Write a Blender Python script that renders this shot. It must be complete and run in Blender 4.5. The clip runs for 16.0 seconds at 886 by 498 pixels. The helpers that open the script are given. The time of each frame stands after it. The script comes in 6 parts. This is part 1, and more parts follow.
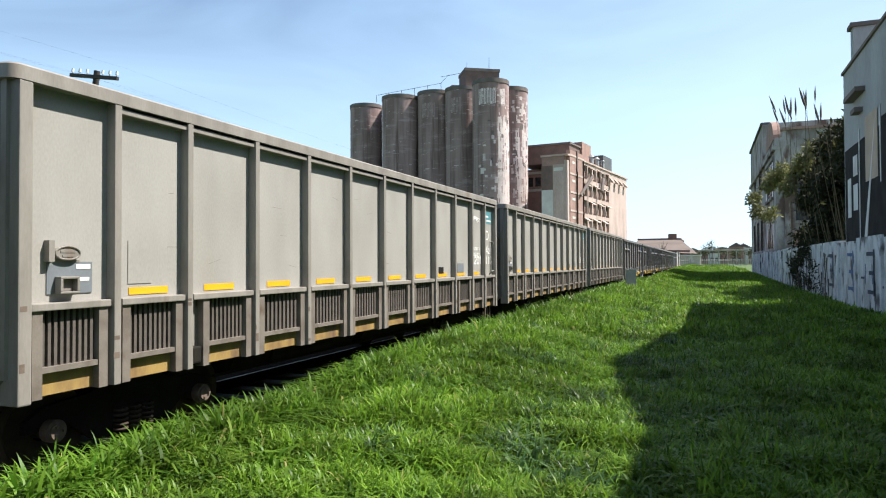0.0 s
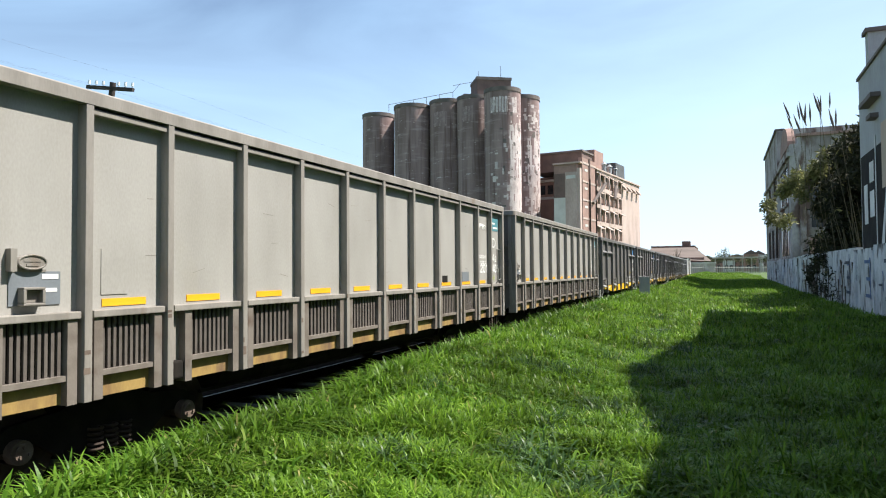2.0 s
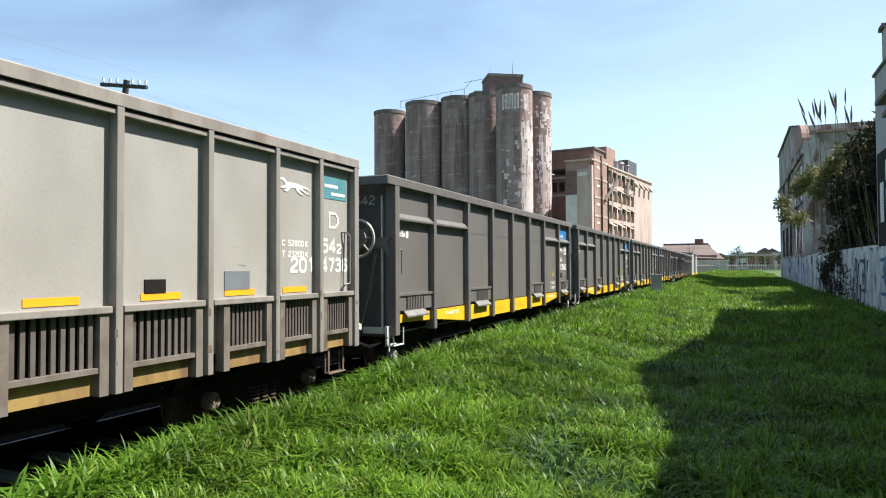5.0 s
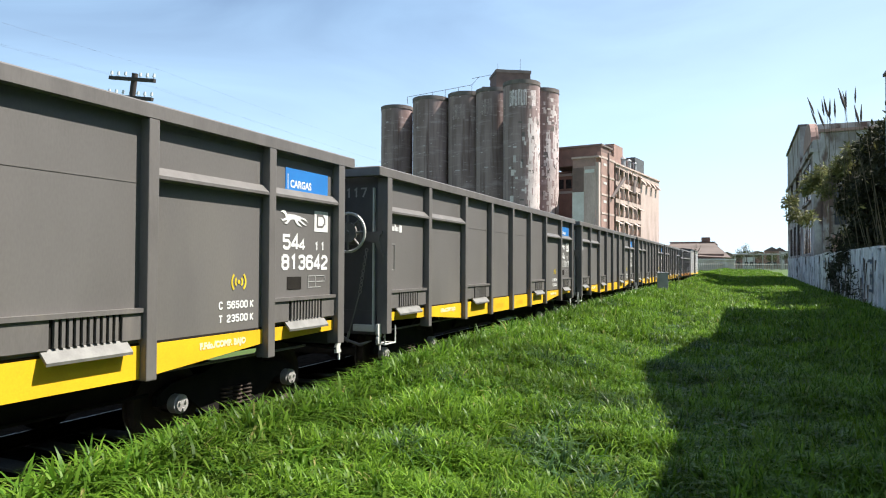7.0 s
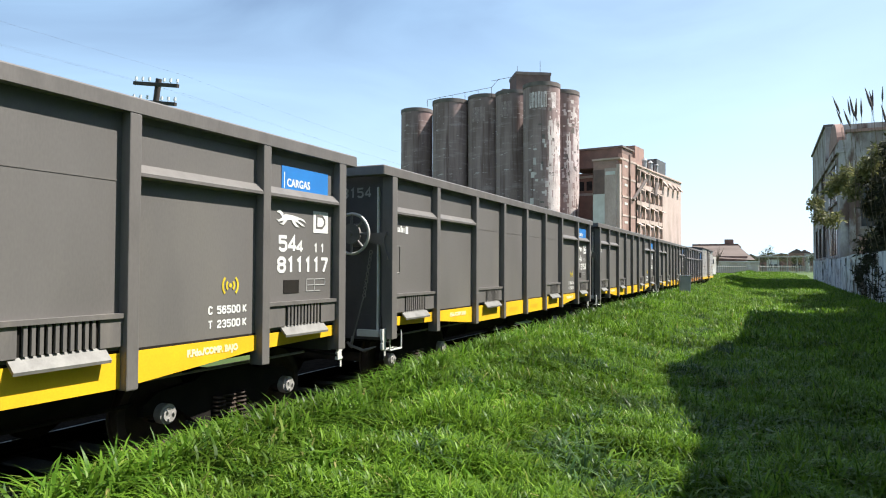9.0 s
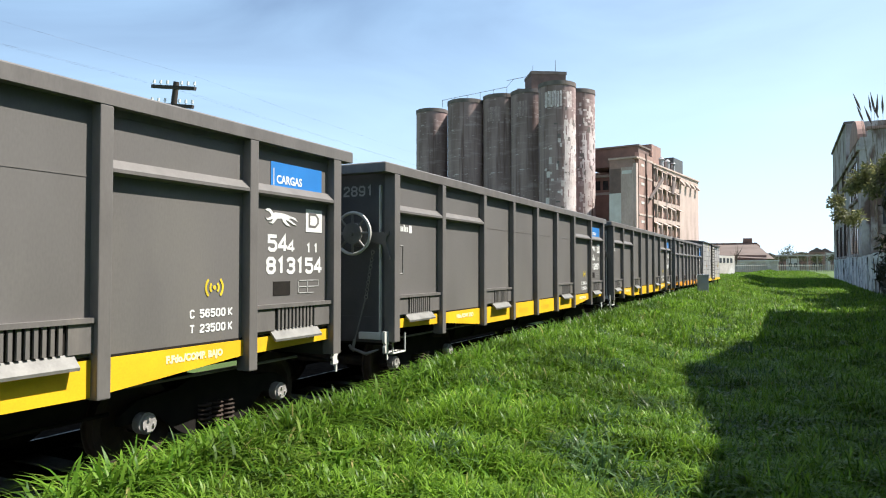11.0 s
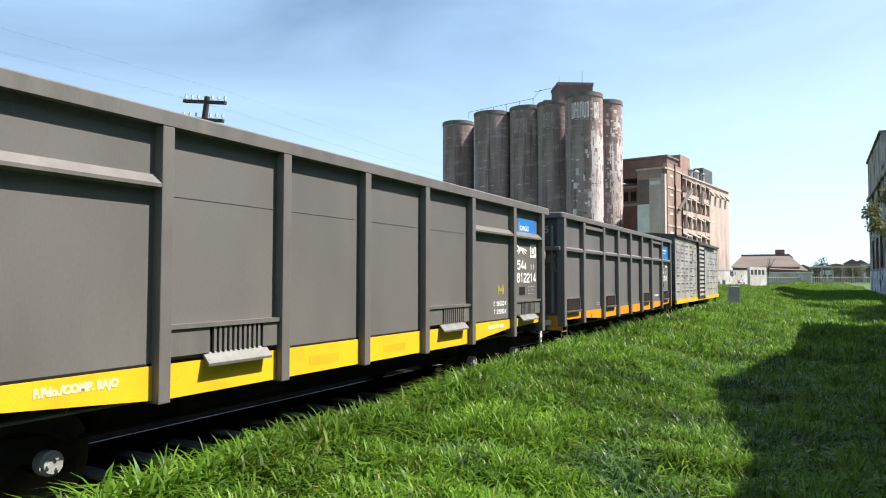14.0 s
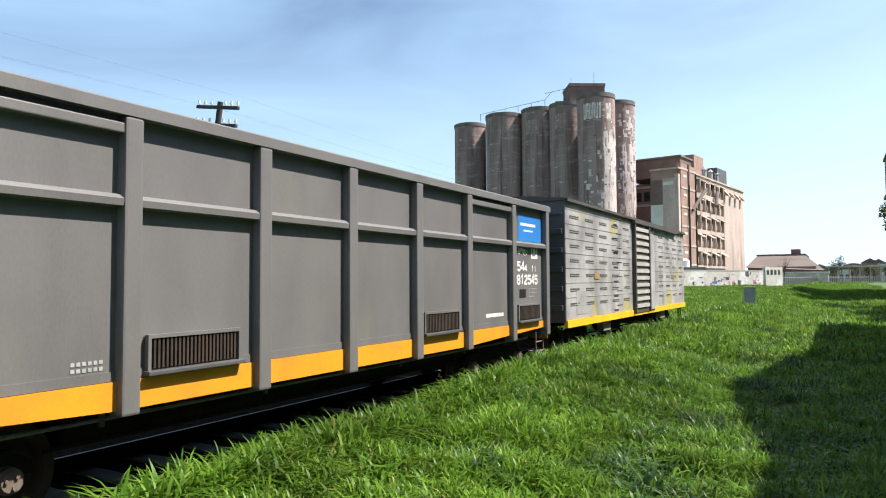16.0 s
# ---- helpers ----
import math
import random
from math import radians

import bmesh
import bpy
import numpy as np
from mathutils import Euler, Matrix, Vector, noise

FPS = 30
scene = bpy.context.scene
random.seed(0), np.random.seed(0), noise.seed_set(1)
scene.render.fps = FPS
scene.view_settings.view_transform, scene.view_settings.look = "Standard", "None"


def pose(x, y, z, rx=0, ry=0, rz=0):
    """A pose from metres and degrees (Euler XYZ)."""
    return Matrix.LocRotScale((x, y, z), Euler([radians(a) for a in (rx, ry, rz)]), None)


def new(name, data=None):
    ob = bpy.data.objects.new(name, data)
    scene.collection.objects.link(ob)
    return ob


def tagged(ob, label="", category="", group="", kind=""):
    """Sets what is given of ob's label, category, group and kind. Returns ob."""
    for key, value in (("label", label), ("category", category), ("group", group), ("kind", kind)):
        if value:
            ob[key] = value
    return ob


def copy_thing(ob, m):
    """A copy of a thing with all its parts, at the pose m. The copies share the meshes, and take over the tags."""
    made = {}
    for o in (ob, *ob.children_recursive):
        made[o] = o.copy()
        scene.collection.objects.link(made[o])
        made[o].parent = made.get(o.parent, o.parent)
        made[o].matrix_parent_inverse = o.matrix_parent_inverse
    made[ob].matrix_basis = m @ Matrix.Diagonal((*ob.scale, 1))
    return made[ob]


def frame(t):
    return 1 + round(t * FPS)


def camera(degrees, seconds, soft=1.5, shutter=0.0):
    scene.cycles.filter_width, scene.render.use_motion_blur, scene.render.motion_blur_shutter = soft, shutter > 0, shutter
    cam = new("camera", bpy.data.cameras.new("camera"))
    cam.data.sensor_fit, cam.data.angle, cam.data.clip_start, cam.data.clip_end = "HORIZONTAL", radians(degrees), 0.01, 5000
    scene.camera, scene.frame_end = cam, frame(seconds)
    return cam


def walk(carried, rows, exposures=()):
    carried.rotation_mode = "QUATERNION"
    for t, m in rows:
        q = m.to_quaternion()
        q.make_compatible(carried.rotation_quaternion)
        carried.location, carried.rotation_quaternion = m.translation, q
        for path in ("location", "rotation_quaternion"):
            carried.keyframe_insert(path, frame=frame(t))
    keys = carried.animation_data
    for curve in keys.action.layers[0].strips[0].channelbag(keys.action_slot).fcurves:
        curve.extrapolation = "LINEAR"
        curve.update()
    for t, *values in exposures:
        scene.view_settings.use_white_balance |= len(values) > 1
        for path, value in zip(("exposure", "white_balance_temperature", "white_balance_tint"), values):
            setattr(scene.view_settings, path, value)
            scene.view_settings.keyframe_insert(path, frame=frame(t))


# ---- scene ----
cam = camera(65.96, 16.0, soft=1.1)
EYE = 1.65
# seconds, yaw, pitch, roll of the hand-held camera, which turns on the spot
TURNS = [
    (0, 21.13, 1.13, 0.26), (0.5, 21.47, 1.26, 0.23), (1, 21.65, 1.43, 0.39), (1.5, 21.98, 1.63, 0.40),
    (2, 22.18, 1.84, 0.44), (2.5, 22.39, 1.86, 0.32), (3, 22.49, 1.74, 0.10), (3.5, 22.85, 1.59, 0.22),
    (6, 23.22, 1.57, 0.22), (6.5, 23.33, 1.35, -0.20), (7, 23.59, 1.26, -0.28), (7.5, 24.06, 1.37, -0.29),
    (8, 24.55, 1.48, -0.11), (8.5, 24.92, 1.47, -0.19), (11, 26.59, 1.49, -0.03), (11.5, 26.88, 1.42, -0.08),
    (12, 27.21, 1.52, -0.13), (12.5, 27.61, 1.84, -0.36), (13, 28.10, 2.02, 0.03), (13.5, 28.52, 2.38, 0.18),
    (14, 28.81, 2.46, -0.07), (14.5, 29.01, 2.55, 0.18), (15, 29.28, 2.73, 0.13), (15.5, 29.57, 2.73, 0.35),
    (16, 29.90, 2.67, 0.35),
]
walk(cam, [(t, pose(0, 0, EYE, 90 + p, r, w)) for t, w, p, r in TURNS])

# ---- light ----
SUN = Vector((1.0, 0.52, 1.6)).normalized()
world = bpy.data.worlds.new("sky")
scene.world = world
world.use_nodes = True
wt = world.node_tree
wt.nodes.clear()
w_out = wt.nodes.new("ShaderNodeOutputWorld")
w_bg = wt.nodes.new("ShaderNodeBackground")
w_sky = wt.nodes.new("ShaderNodeTexSky")
w_sky.sky_type = "NISHITA"
w_sky.sun_disc = False
w_sky.sun_elevation = math.asin(SUN.z)
w_sky.sun_rotation = math.atan2(SUN.x, SUN.y)
w_sky.air_density, w_sky.dust_density, w_sky.ozone_density = 1.0, 0.3, 2.5
# thin high cloud
w_co = wt.nodes.new("ShaderNodeTexCoord")
w_map = wt.nodes.new("ShaderNodeMapping")
w_map.inputs["Scale"].default_value = (1.2, 1.2, 4.5)
w_map.inputs["Rotation"].default_value = (0.25, 0.1, 0.6)
w_noise = wt.nodes.new("ShaderNodeTexNoise")
w_noise.inputs["Scale"].default_value = 1.6
w_noise.inputs["Detail"].default_value = 6
w_noise.inputs["Distortion"].default_value = 0.6
w_ramp = wt.nodes.new("ShaderNodeValToRGB")
w_ramp.color_ramp.elements[0].position, w_ramp.color_ramp.elements[0].color = 0.32, (0, 0, 0, 1)
w_ramp.color_ramp.elements[1].position, w_ramp.color_ramp.elements[1].color = 0.78, (0.5, 0.5, 0.5, 1)
w_mix = wt.nodes.new("ShaderNodeMixRGB")
w_mix.inputs[2].default_value = (5.3, 8.2, 11.4, 1)
wt.links.new(w_co.outputs["Generated"], w_map.inputs[0])
wt.links.new(w_map.outputs[0], w_noise.inputs["Vector"])
wt.links.new(w_noise.outputs[0], w_ramp.inputs[0])
w_up = wt.nodes.new("ShaderNodeSeparateXYZ")
w_thin = wt.nodes.new("ShaderNodeMapRange")
w_thin.inputs[1].default_value, w_thin.inputs[2].default_value = 0.4, 0.9
w_thin.inputs[3].default_value, w_thin.inputs[4].default_value = 1.0, 0.15
w_cloud = wt.nodes.new("ShaderNodeMath")
w_cloud.operation = "MULTIPLY"
wt.links.new(w_co.outputs["Generated"], w_up.inputs[0])
wt.links.new(w_up.outputs["Z"], w_thin.inputs[0])
wt.links.new(w_ramp.outputs[0], w_cloud.inputs[0])
wt.links.new(w_thin.outputs[0], w_cloud.inputs[1])
wt.links.new(w_cloud.outputs[0], w_mix.inputs[0])
wt.links.new(w_sky.outputs[0], w_mix.inputs[1])
# pale haze that thickens towards the horizon
w_sep = wt.nodes.new("ShaderNodeSeparateXYZ")
w_haze = wt.nodes.new("ShaderNodeValToRGB")
w_haze.color_ramp.elements[0].position, w_haze.color_ramp.elements[0].color = 0.0, (0.8, 0.8, 0.8, 1)
w_haze.color_ramp.elements[1].position, w_haze.color_ramp.elements[1].color = 0.42, (0.0, 0.0, 0.0, 1)
w_mix2 = wt.nodes.new("ShaderNodeMixRGB")
w_mix2.inputs[2].default_value = (6.9, 9.2, 11.5, 1)
wt.links.new(w_co.outputs["Generated"], w_sep.inputs[0])
wt.links.new(w_sep.outputs["Z"], w_haze.inputs[0])
w_side = wt.nodes.new("ShaderNodeVectorMath")
w_side.operation = "DOT_PRODUCT"
w_side.inputs[1].default_value = Vector((SUN.x, SUN.y, 0)).normalized()
w_fwd = wt.nodes.new("ShaderNodeMapRange")
w_fwd.inputs[1].default_value, w_fwd.inputs[2].default_value = -0.9, 0.6
w_fwd.inputs[3].default_value, w_fwd.inputs[4].default_value = 0.3, 1.1
w_mul = wt.nodes.new("ShaderNodeMath")
w_mul.operation = "MULTIPLY"
wt.links.new(w_co.outputs["Generated"], w_side.inputs[0])
wt.links.new(w_side.outputs["Value"], w_fwd.inputs[0])
wt.links.new(w_haze.outputs[0], w_mul.inputs[0])
wt.links.new(w_fwd.outputs[0], w_mul.inputs[1])
wt.links.new(w_mul.outputs[0], w_mix2.inputs[0])
wt.links.new(w_mix.outputs[0], w_mix2.inputs[1])
# brighter thin cloud on the sun's side of the sky
w_dot = wt.nodes.new("ShaderNodeVectorMath")
w_dot.operation = "DOT_PRODUCT"
w_dot.inputs[1].default_value = SUN
w_glow = wt.nodes.new("ShaderNodeValToRGB")
w_glow.color_ramp.elements[0].position, w_glow.color_ramp.elements[0].color = 0.28, (0, 0, 0, 1)
w_glow.color_ramp.elements[1].position, w_glow.color_ramp.elements[1].color = 0.9, (0.34, 0.34, 0.34, 1)
w_mix3 = wt.nodes.new("ShaderNodeMixRGB")
w_mix3.inputs[2].default_value = (7.2, 8.6, 9.6, 1)
wt.links.new(w_co.outputs["Generated"], w_dot.inputs[0])
wt.links.new(w_dot.outputs["Value"], w_glow.inputs[0])
wt.links.new(w_glow.outputs[0], w_mix3.inputs[0])
wt.links.new(w_mix2.outputs[0], w_mix3.inputs[1])
wt.links.new(w_mix3.outputs[0], w_bg.inputs[0])
wt.links.new(w_bg.outputs[0], w_out.inputs[0])
w_bg.inputs[1].default_value = 0.07
sun = new("sun", bpy.data.lights.new("sun", "SUN"))
sun.data.energy, sun.data.angle, sun.data.color = 5.0, radians(0.53), (1.0, 0.95, 0.87)
sun.rotation_euler = (-SUN).to_track_quat("-Z", "Y").to_euler()
scene.view_settings.exposure = 1.07


# ---- materials ----
def material(name, base, second=None, rough=0.7, metal=0.0, scale=3.0, stretch=(1, 1, 1), lo=0.4, hi=0.65,
             fine=60.0, fine_mix=0.15, bump=0.15, bump_scale=40.0, third=None, third_scale=0.7, third_at=(0.55, 0.7),
             island=0.0, rand=0.0, spec=0.5):
    """Base and second colour mixed by a broad noise, a fine grain, stains of a third colour, and relief."""
    m = bpy.data.materials.new(name)
    m.use_nodes = True
    t = m.node_tree
    n, l = t.nodes, t.links
    b = n["Principled BSDF"]
    co = n.new("ShaderNodeTexCoord")
    mp = n.new("ShaderNodeMapping")
    mp.inputs["Scale"].default_value = stretch
    l.new(co.outputs["Object"], mp.inputs[0])

    def noise_of(s, detail=5.0):
        k = n.new("ShaderNodeTexNoise")
        k.inputs["Scale"].default_value = s
        k.inputs["Detail"].default_value = detail
        l.new(mp.outputs[0], k.inputs["Vector"])
        return k

    def ramp_of(src, a, c):
        r = n.new("ShaderNodeValToRGB")
        r.color_ramp.elements[0].position, r.color_ramp.elements[1].position = a, c
        l.new(src, r.inputs[0])
        return r.outputs[0]

    def mix(kind, fac, a, c):
        x = n.new("ShaderNodeMixRGB")
        x.blend_type = kind
        for i, v in ((0, fac), (1, a), (2, c)):
            if isinstance(v, (int, float)):
                x.inputs[i].default_value = v
            elif isinstance(v, tuple):
                x.inputs[i].default_value = (*v, 1)
            else:
                l.new(v, x.inputs[i])
        return x.outputs[0]

    second = second or tuple(0.8 * c for c in base)
    col = mix("MIX", ramp_of(noise_of(scale).outputs[0], lo, hi), base, second)
    if third:
        col = mix("MIX", ramp_of(noise_of(third_scale, 8).outputs[0], *third_at), col, third)
    grain = noise_of(fine, 3)
    col = mix("OVERLAY", fine_mix, col, grain.outputs[0])
    if island or rand:
        if island:
            src = n.new("ShaderNodeNewGeometry").outputs["Random Per Island"]
        else:
            src = n.new("ShaderNodeObjectInfo").outputs["Random"]
        mr = n.new("ShaderNodeMapRange")
        k = island or rand
        mr.inputs[3].default_value, mr.inputs[4].default_value = 1 - k, 1 + k
        l.new(src, mr.inputs[0])
        cv = n.new("ShaderNodeHueSaturation")
        l.new(mr.outputs[0], cv.inputs["Value"])
        l.new(col, cv.inputs["Color"])
        col = cv.outputs[0]
    l.new(col, b.inputs["Base Color"])
    b.inputs["Roughness"].default_value = rough
    b.inputs["Metallic"].default_value = metal
    b.inputs["Specular IOR Level"].default_value = spec
    if bump:
        bp = n.new("ShaderNodeBump")
        bp.inputs["Strength"].default_value = bump
        bp.inputs["Distance"].default_value = 0.01
        l.new(noise_of(bump_scale, 6).outputs[0], bp.inputs["Height"])
        l.new(bp.outputs[0], b.inputs["Normal"])
    return m


def leaf_material(name, a, c, through_light=0.4, rough=0.55):
    """Blades and leaves: two greens mixed blade by blade, lit through from behind."""
    m = bpy.data.materials.new(name)
    m.use_nodes = True
    n, l = m.node_tree.nodes, m.node_tree.links
    b = n["Principled BSDF"]
    geo = n.new("ShaderNodeNewGeometry")
    ramp = n.new("ShaderNodeValToRGB")
    ramp.color_ramp.elements[0].color, ramp.color_ramp.elements[1].color = (*a, 1), (*c, 1)
    e = ramp.color_ramp.elements.new(0.97)
    e.color = (*c, 1)
    ramp.color_ramp.elements[2].position = 1.0
    ramp.color_ramp.elements[2].color = (0.30, 0.27, 0.10, 1)
    l.new(geo.outputs["Random Per Island"], ramp.inputs[0])
    big = n.new("ShaderNodeTexNoise")
    big.inputs["Scale"].default_value = 0.55
    big.inputs["Detail"].default_value = 4
    co = n.new("ShaderNodeTexCoord")
    l.new(co.outputs["Object"], big.inputs["Vector"])
    mr = n.new("ShaderNodeMapRange")
    mr.inputs[1].default_value, mr.inputs[2].default_value = 0.3, 0.7
    mr.inputs[3].default_value, mr.inputs[4].default_value = 0.6, 1.45
    small = n.new("ShaderNodeTexNoise")
    small.inputs["Scale"].default_value = 3.4
    small.inputs["Detail"].default_value = 3
    l.new(co.outputs["Object"], small.inputs["Vector"])
    blend = n.new("ShaderNodeMath")
    blend.operation = "ADD"
    half = n.new("ShaderNodeMath")
    half.operation = "MULTIPLY_ADD"
    half.inputs[1].default_value, half.inputs[2].default_value = 0.9, -0.45
    l.new(small.outputs[0], half.inputs[0])
    l.new(half.outputs[0], blend.inputs[0])
    l.new(big.outputs[0], blend.inputs[1])
    l.new(blend.outputs[0], mr.inputs[0])
    hs = n.new("ShaderNodeHueSaturation")
    l.new(ramp.outputs[0], hs.inputs["Color"])
    l.new(mr.outputs[0], hs.inputs["Value"])
    l.new(hs.outputs[0], b.inputs["Base Color"])
    b.inputs["Roughness"].default_value = rough
    b.inputs["Specular IOR Level"].default_value = 0.2
    tr = n.new("ShaderNodeBsdfTranslucent")
    l.new(hs.outputs[0], tr.inputs["Color"])
    mx = n.new("ShaderNodeMixShader")
    mx.inputs[0].default_value = through_light
    l.new(b.outputs[0], mx.inputs[1])
    l.new(tr.outputs[0], mx.inputs[2])
    l.new(mx.outputs[0], n["Material Output"].inputs["Surface"])
    return m


LIGHT_PAINT = material("light_grey_paint", (0.342, 0.33, 0.307), (0.292, 0.28, 0.257), rough=0.55, scale=1.4, stretch=(1, 1, 0.5),
                       third=(0.30, 0.28, 0.23), third_scale=0.9, third_at=(0.58, 0.80), bump=0.08, bump_scale=8)
RIB_PAINT = material("weathered_grey_paint", (0.26, 0.24, 0.215), (0.195, 0.178, 0.158), rough=0.6, scale=4, stretch=(1, 1, 0.25),
                     third=(0.17, 0.12, 0.085), third_scale=2.6, third_at=(0.62, 0.74), bump=0.15)
DARK_PAINT = material("dark_grey_paint", (0.136, 0.128, 0.122), (0.118, 0.111, 0.105), rough=0.5, scale=1.2, stretch=(1, 1, 0.4),
                      third=(0.16, 0.15, 0.135), third_scale=0.8, third_at=(0.55, 0.8), bump=0.05, bump_scale=6)
DARK_RIB = material("dark_grey_rib_paint", (0.140, 0.130, 0.123), (0.115, 0.107, 0.101), rough=0.5, scale=5, stretch=(1, 1, 0.3),
                    third=(0.19, 0.17, 0.15), third_scale=1.8, third_at=(0.6, 0.75), bump=0.08)
OLD_PAINT = material("faded_dark_grey_paint", (0.15, 0.142, 0.142), (0.12, 0.114, 0.114), rough=0.5, scale=1.6, stretch=(1, 1, 0.4),
                     third=(0.16, 0.152, 0.14), third_scale=1.3, third_at=(0.55, 0.75), bump=0.1, bump_scale=9)
YELLOW = material("yellow_sill_paint", (0.78, 0.47, 0.015), (0.68, 0.40, 0.015), rough=0.5, scale=2, third=(0.45, 0.28, 0.04),
                  third_scale=2.2, third_at=(0.64, 0.8), bump=0.04)
ORANGE = material("orange_sill_paint", (0.74, 0.30, 0.015), (0.64, 0.25, 0.02), rough=0.5, scale=2, third=(0.35, 0.18, 0.05),
                  third_scale=2.4, third_at=(0.6, 0.78), bump=0.06)
OCHRE = material("stained_ochre_steel", (0.33, 0.22, 0.07), (0.2, 0.12, 0.05), rough=0.7, scale=5, stretch=(1, 1, 0.4),
                 third=(0.13, 0.08, 0.05), third_scale=3, bump=0.2)
REFLECT = material("orange_reflective_tape", (0.85, 0.40, 0.02), (0.8, 0.36, 0.02), rough=0.35, fine_mix=0.05, bump=0)
WHITE_INK = material("white_stencil_paint", (0.74, 0.74, 0.72), (0.62, 0.62, 0.6), rough=0.6, scale=9, fine_mix=0.2, bump=0)
FADED_INK = material("faded_stencil_paint", (0.4, 0.4, 0.39), (0.3, 0.3, 0.29), rough=0.65, scale=9, bump=0)
SILL_INK = material("pale_sill_lettering", (0.85, 0.74, 0.45), rough=0.6, bump=0)
YELLOW_INK = material("yellow_stencil_paint", (0.66, 0.5, 0.03), rough=0.6, bump=0)
GREEN_INK = material("pale_green_stencil_paint", (0.42, 0.46, 0.16), rough=0.6, bump=0)
BLUE = material("blue_sign_paint", (0.03, 0.20, 0.55), (0.03, 0.18, 0.50), rough=0.4, fine_mix=0.05, bump=0)
TEAL = material("teal_sign_paint", (0.10, 0.27, 0.31), (0.08, 0.23, 0.27), rough=0.45, scale=4, fine_mix=0.1, bump=0)
GREY_PLATE = material("slate_grey_plate", (0.17, 0.19, 0.21), rough=0.5, bump=0.03)
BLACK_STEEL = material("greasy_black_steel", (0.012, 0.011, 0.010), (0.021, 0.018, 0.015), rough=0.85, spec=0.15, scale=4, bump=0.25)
RUST_STEEL = material("rusty_dark_steel", (0.06, 0.043, 0.034), (0.038, 0.03, 0.025), spec=0.2, rough=0.85, scale=6, bump=0.3)
# ends of the pale wagons, a darker grey than their sides
END_PAINT = material("light_wagon_end_grey", (0.13, 0.122, 0.112), (0.095, 0.09, 0.082), rough=0.65, scale=2.5, bump=0.1)
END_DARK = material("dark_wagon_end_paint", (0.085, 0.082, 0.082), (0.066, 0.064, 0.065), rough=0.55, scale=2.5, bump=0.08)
LOW_FRAME = material("dusty_brown_grey_frame_paint", (0.185, 0.16, 0.138), (0.13, 0.108, 0.09), rough=0.65, scale=5, third=(0.1, 0.07, 0.05), third_scale=3, third_at=(0.6, 0.72), bump=0.15)
GRILLE_BAR = material("dirty_brown_grille_steel", (0.115, 0.098, 0.086), (0.075, 0.062, 0.054), rough=0.7, scale=6, bump=0.15)
CHUTE = material("worn_chute_steel", (0.2, 0.195, 0.18), (0.14, 0.135, 0.125), rough=0.55, scale=6, bump=0.1)
RUST_CAP = material("rusty_bearing_cap", (0.16, 0.12, 0.095), (0.1, 0.07, 0.055), rough=0.75, scale=8, bump=0.2)
BARE_STEEL = material("worn_bare_steel", (0.42, 0.41, 0.39), (0.3, 0.285, 0.27), rough=0.5, metal=0.3, scale=8, bump=0.1)
PALE_METAL = material("pale_painted_metal", (0.62, 0.62, 0.58), (0.5, 0.49, 0.45), rough=0.5, bump=0.05)
# matte near-black rail sides
RAIL_SIDE = material("near_black_rail_side", (0.016, 0.012, 0.009), (0.024, 0.017, 0.012), rough=1.0, spec=0.0, scale=5, bump=0.2)
RAIL_TOP = material("polished_rail_steel", (0.42, 0.41, 0.40), rough=0.5, metal=0.6, bump=0.03)
ALU = material("weathered_galvanised_sheet", (0.43, 0.415, 0.41), (0.22, 0.208, 0.21), rough=0.55, metal=0.15, lo=.38, hi=.68, scale=1.3, stretch=(1, 1.0, 0.7),
               third=(0.42, 0.37, 0.15), third_scale=0.8, third_at=(0.57, 0.64), bump=0.12)
LOUVRE = material("dark_louvre_steel", (0.045, 0.042, 0.04), rough=0.7, bump=0.1)
DOOR_DARK = material("dark_brown_door_steel", (0.08, 0.068, 0.06), (0.055, 0.047, 0.042), rough=0.6, bump=0.15)
DOOR_SLAT = material("greyed_timber_slat", (0.40, 0.385, 0.36), (0.31, 0.295, 0.275), rough=0.8, scale=6, stretch=(1, 0.3, 1), bump=0.3)
# near black: the shade beneath the train is put into this colour
BALLAST = material("shade_dark_ballast", (0.024, 0.019, 0.015), (0.014, 0.011, 0.009), spec=0.0, rough=1.0, scale=9, fine=45, fine_mix=0.5, bump=0.9, bump_scale=25)
TIMBER = material("old_sleeper_timber", (0.065, 0.05, 0.04), (0.04, 0.032, 0.027), rough=0.9, scale=6, bump=0.5, rand=0.2)
SOIL = material("grassy_soil", (0.052, 0.092, 0.014), (0.036, 0.064, 0.012), rough=0.95, scale=1.1, fine=30, fine_mix=0.5,
                third=(0.075, 0.13, 0.02), third_scale=0.35, third_at=(0.45, 0.7), bump=0.9, bump_scale=18)
TUFT = leaf_material("dark_tuft_blades", (0.026, 0.065, 0.018), (0.085, 0.15, 0.05), 0.35, 0.4)
GRASS = leaf_material("grass_blades", (0.045, 0.108, 0.010), (0.175, 0.295, 0.028), 0.42, 0.42)
TALL_GRASS = leaf_material("long_grass_blades", (0.042, 0.11, 0.008), (0.13, 0.23, 0.025), 0.45, 0.42)
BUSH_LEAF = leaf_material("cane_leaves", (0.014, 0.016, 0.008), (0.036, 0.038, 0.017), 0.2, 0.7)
YOUNG_LEAF = leaf_material("young_yellow_leaves", (0.085, 0.095, 0.035), (0.18, 0.18, 0.075), 0.35)
PLUME = material("dry_reed_plume", (0.10, 0.08, 0.07), (0.065, 0.052, 0.046), rough=0.95, bump=0.4)
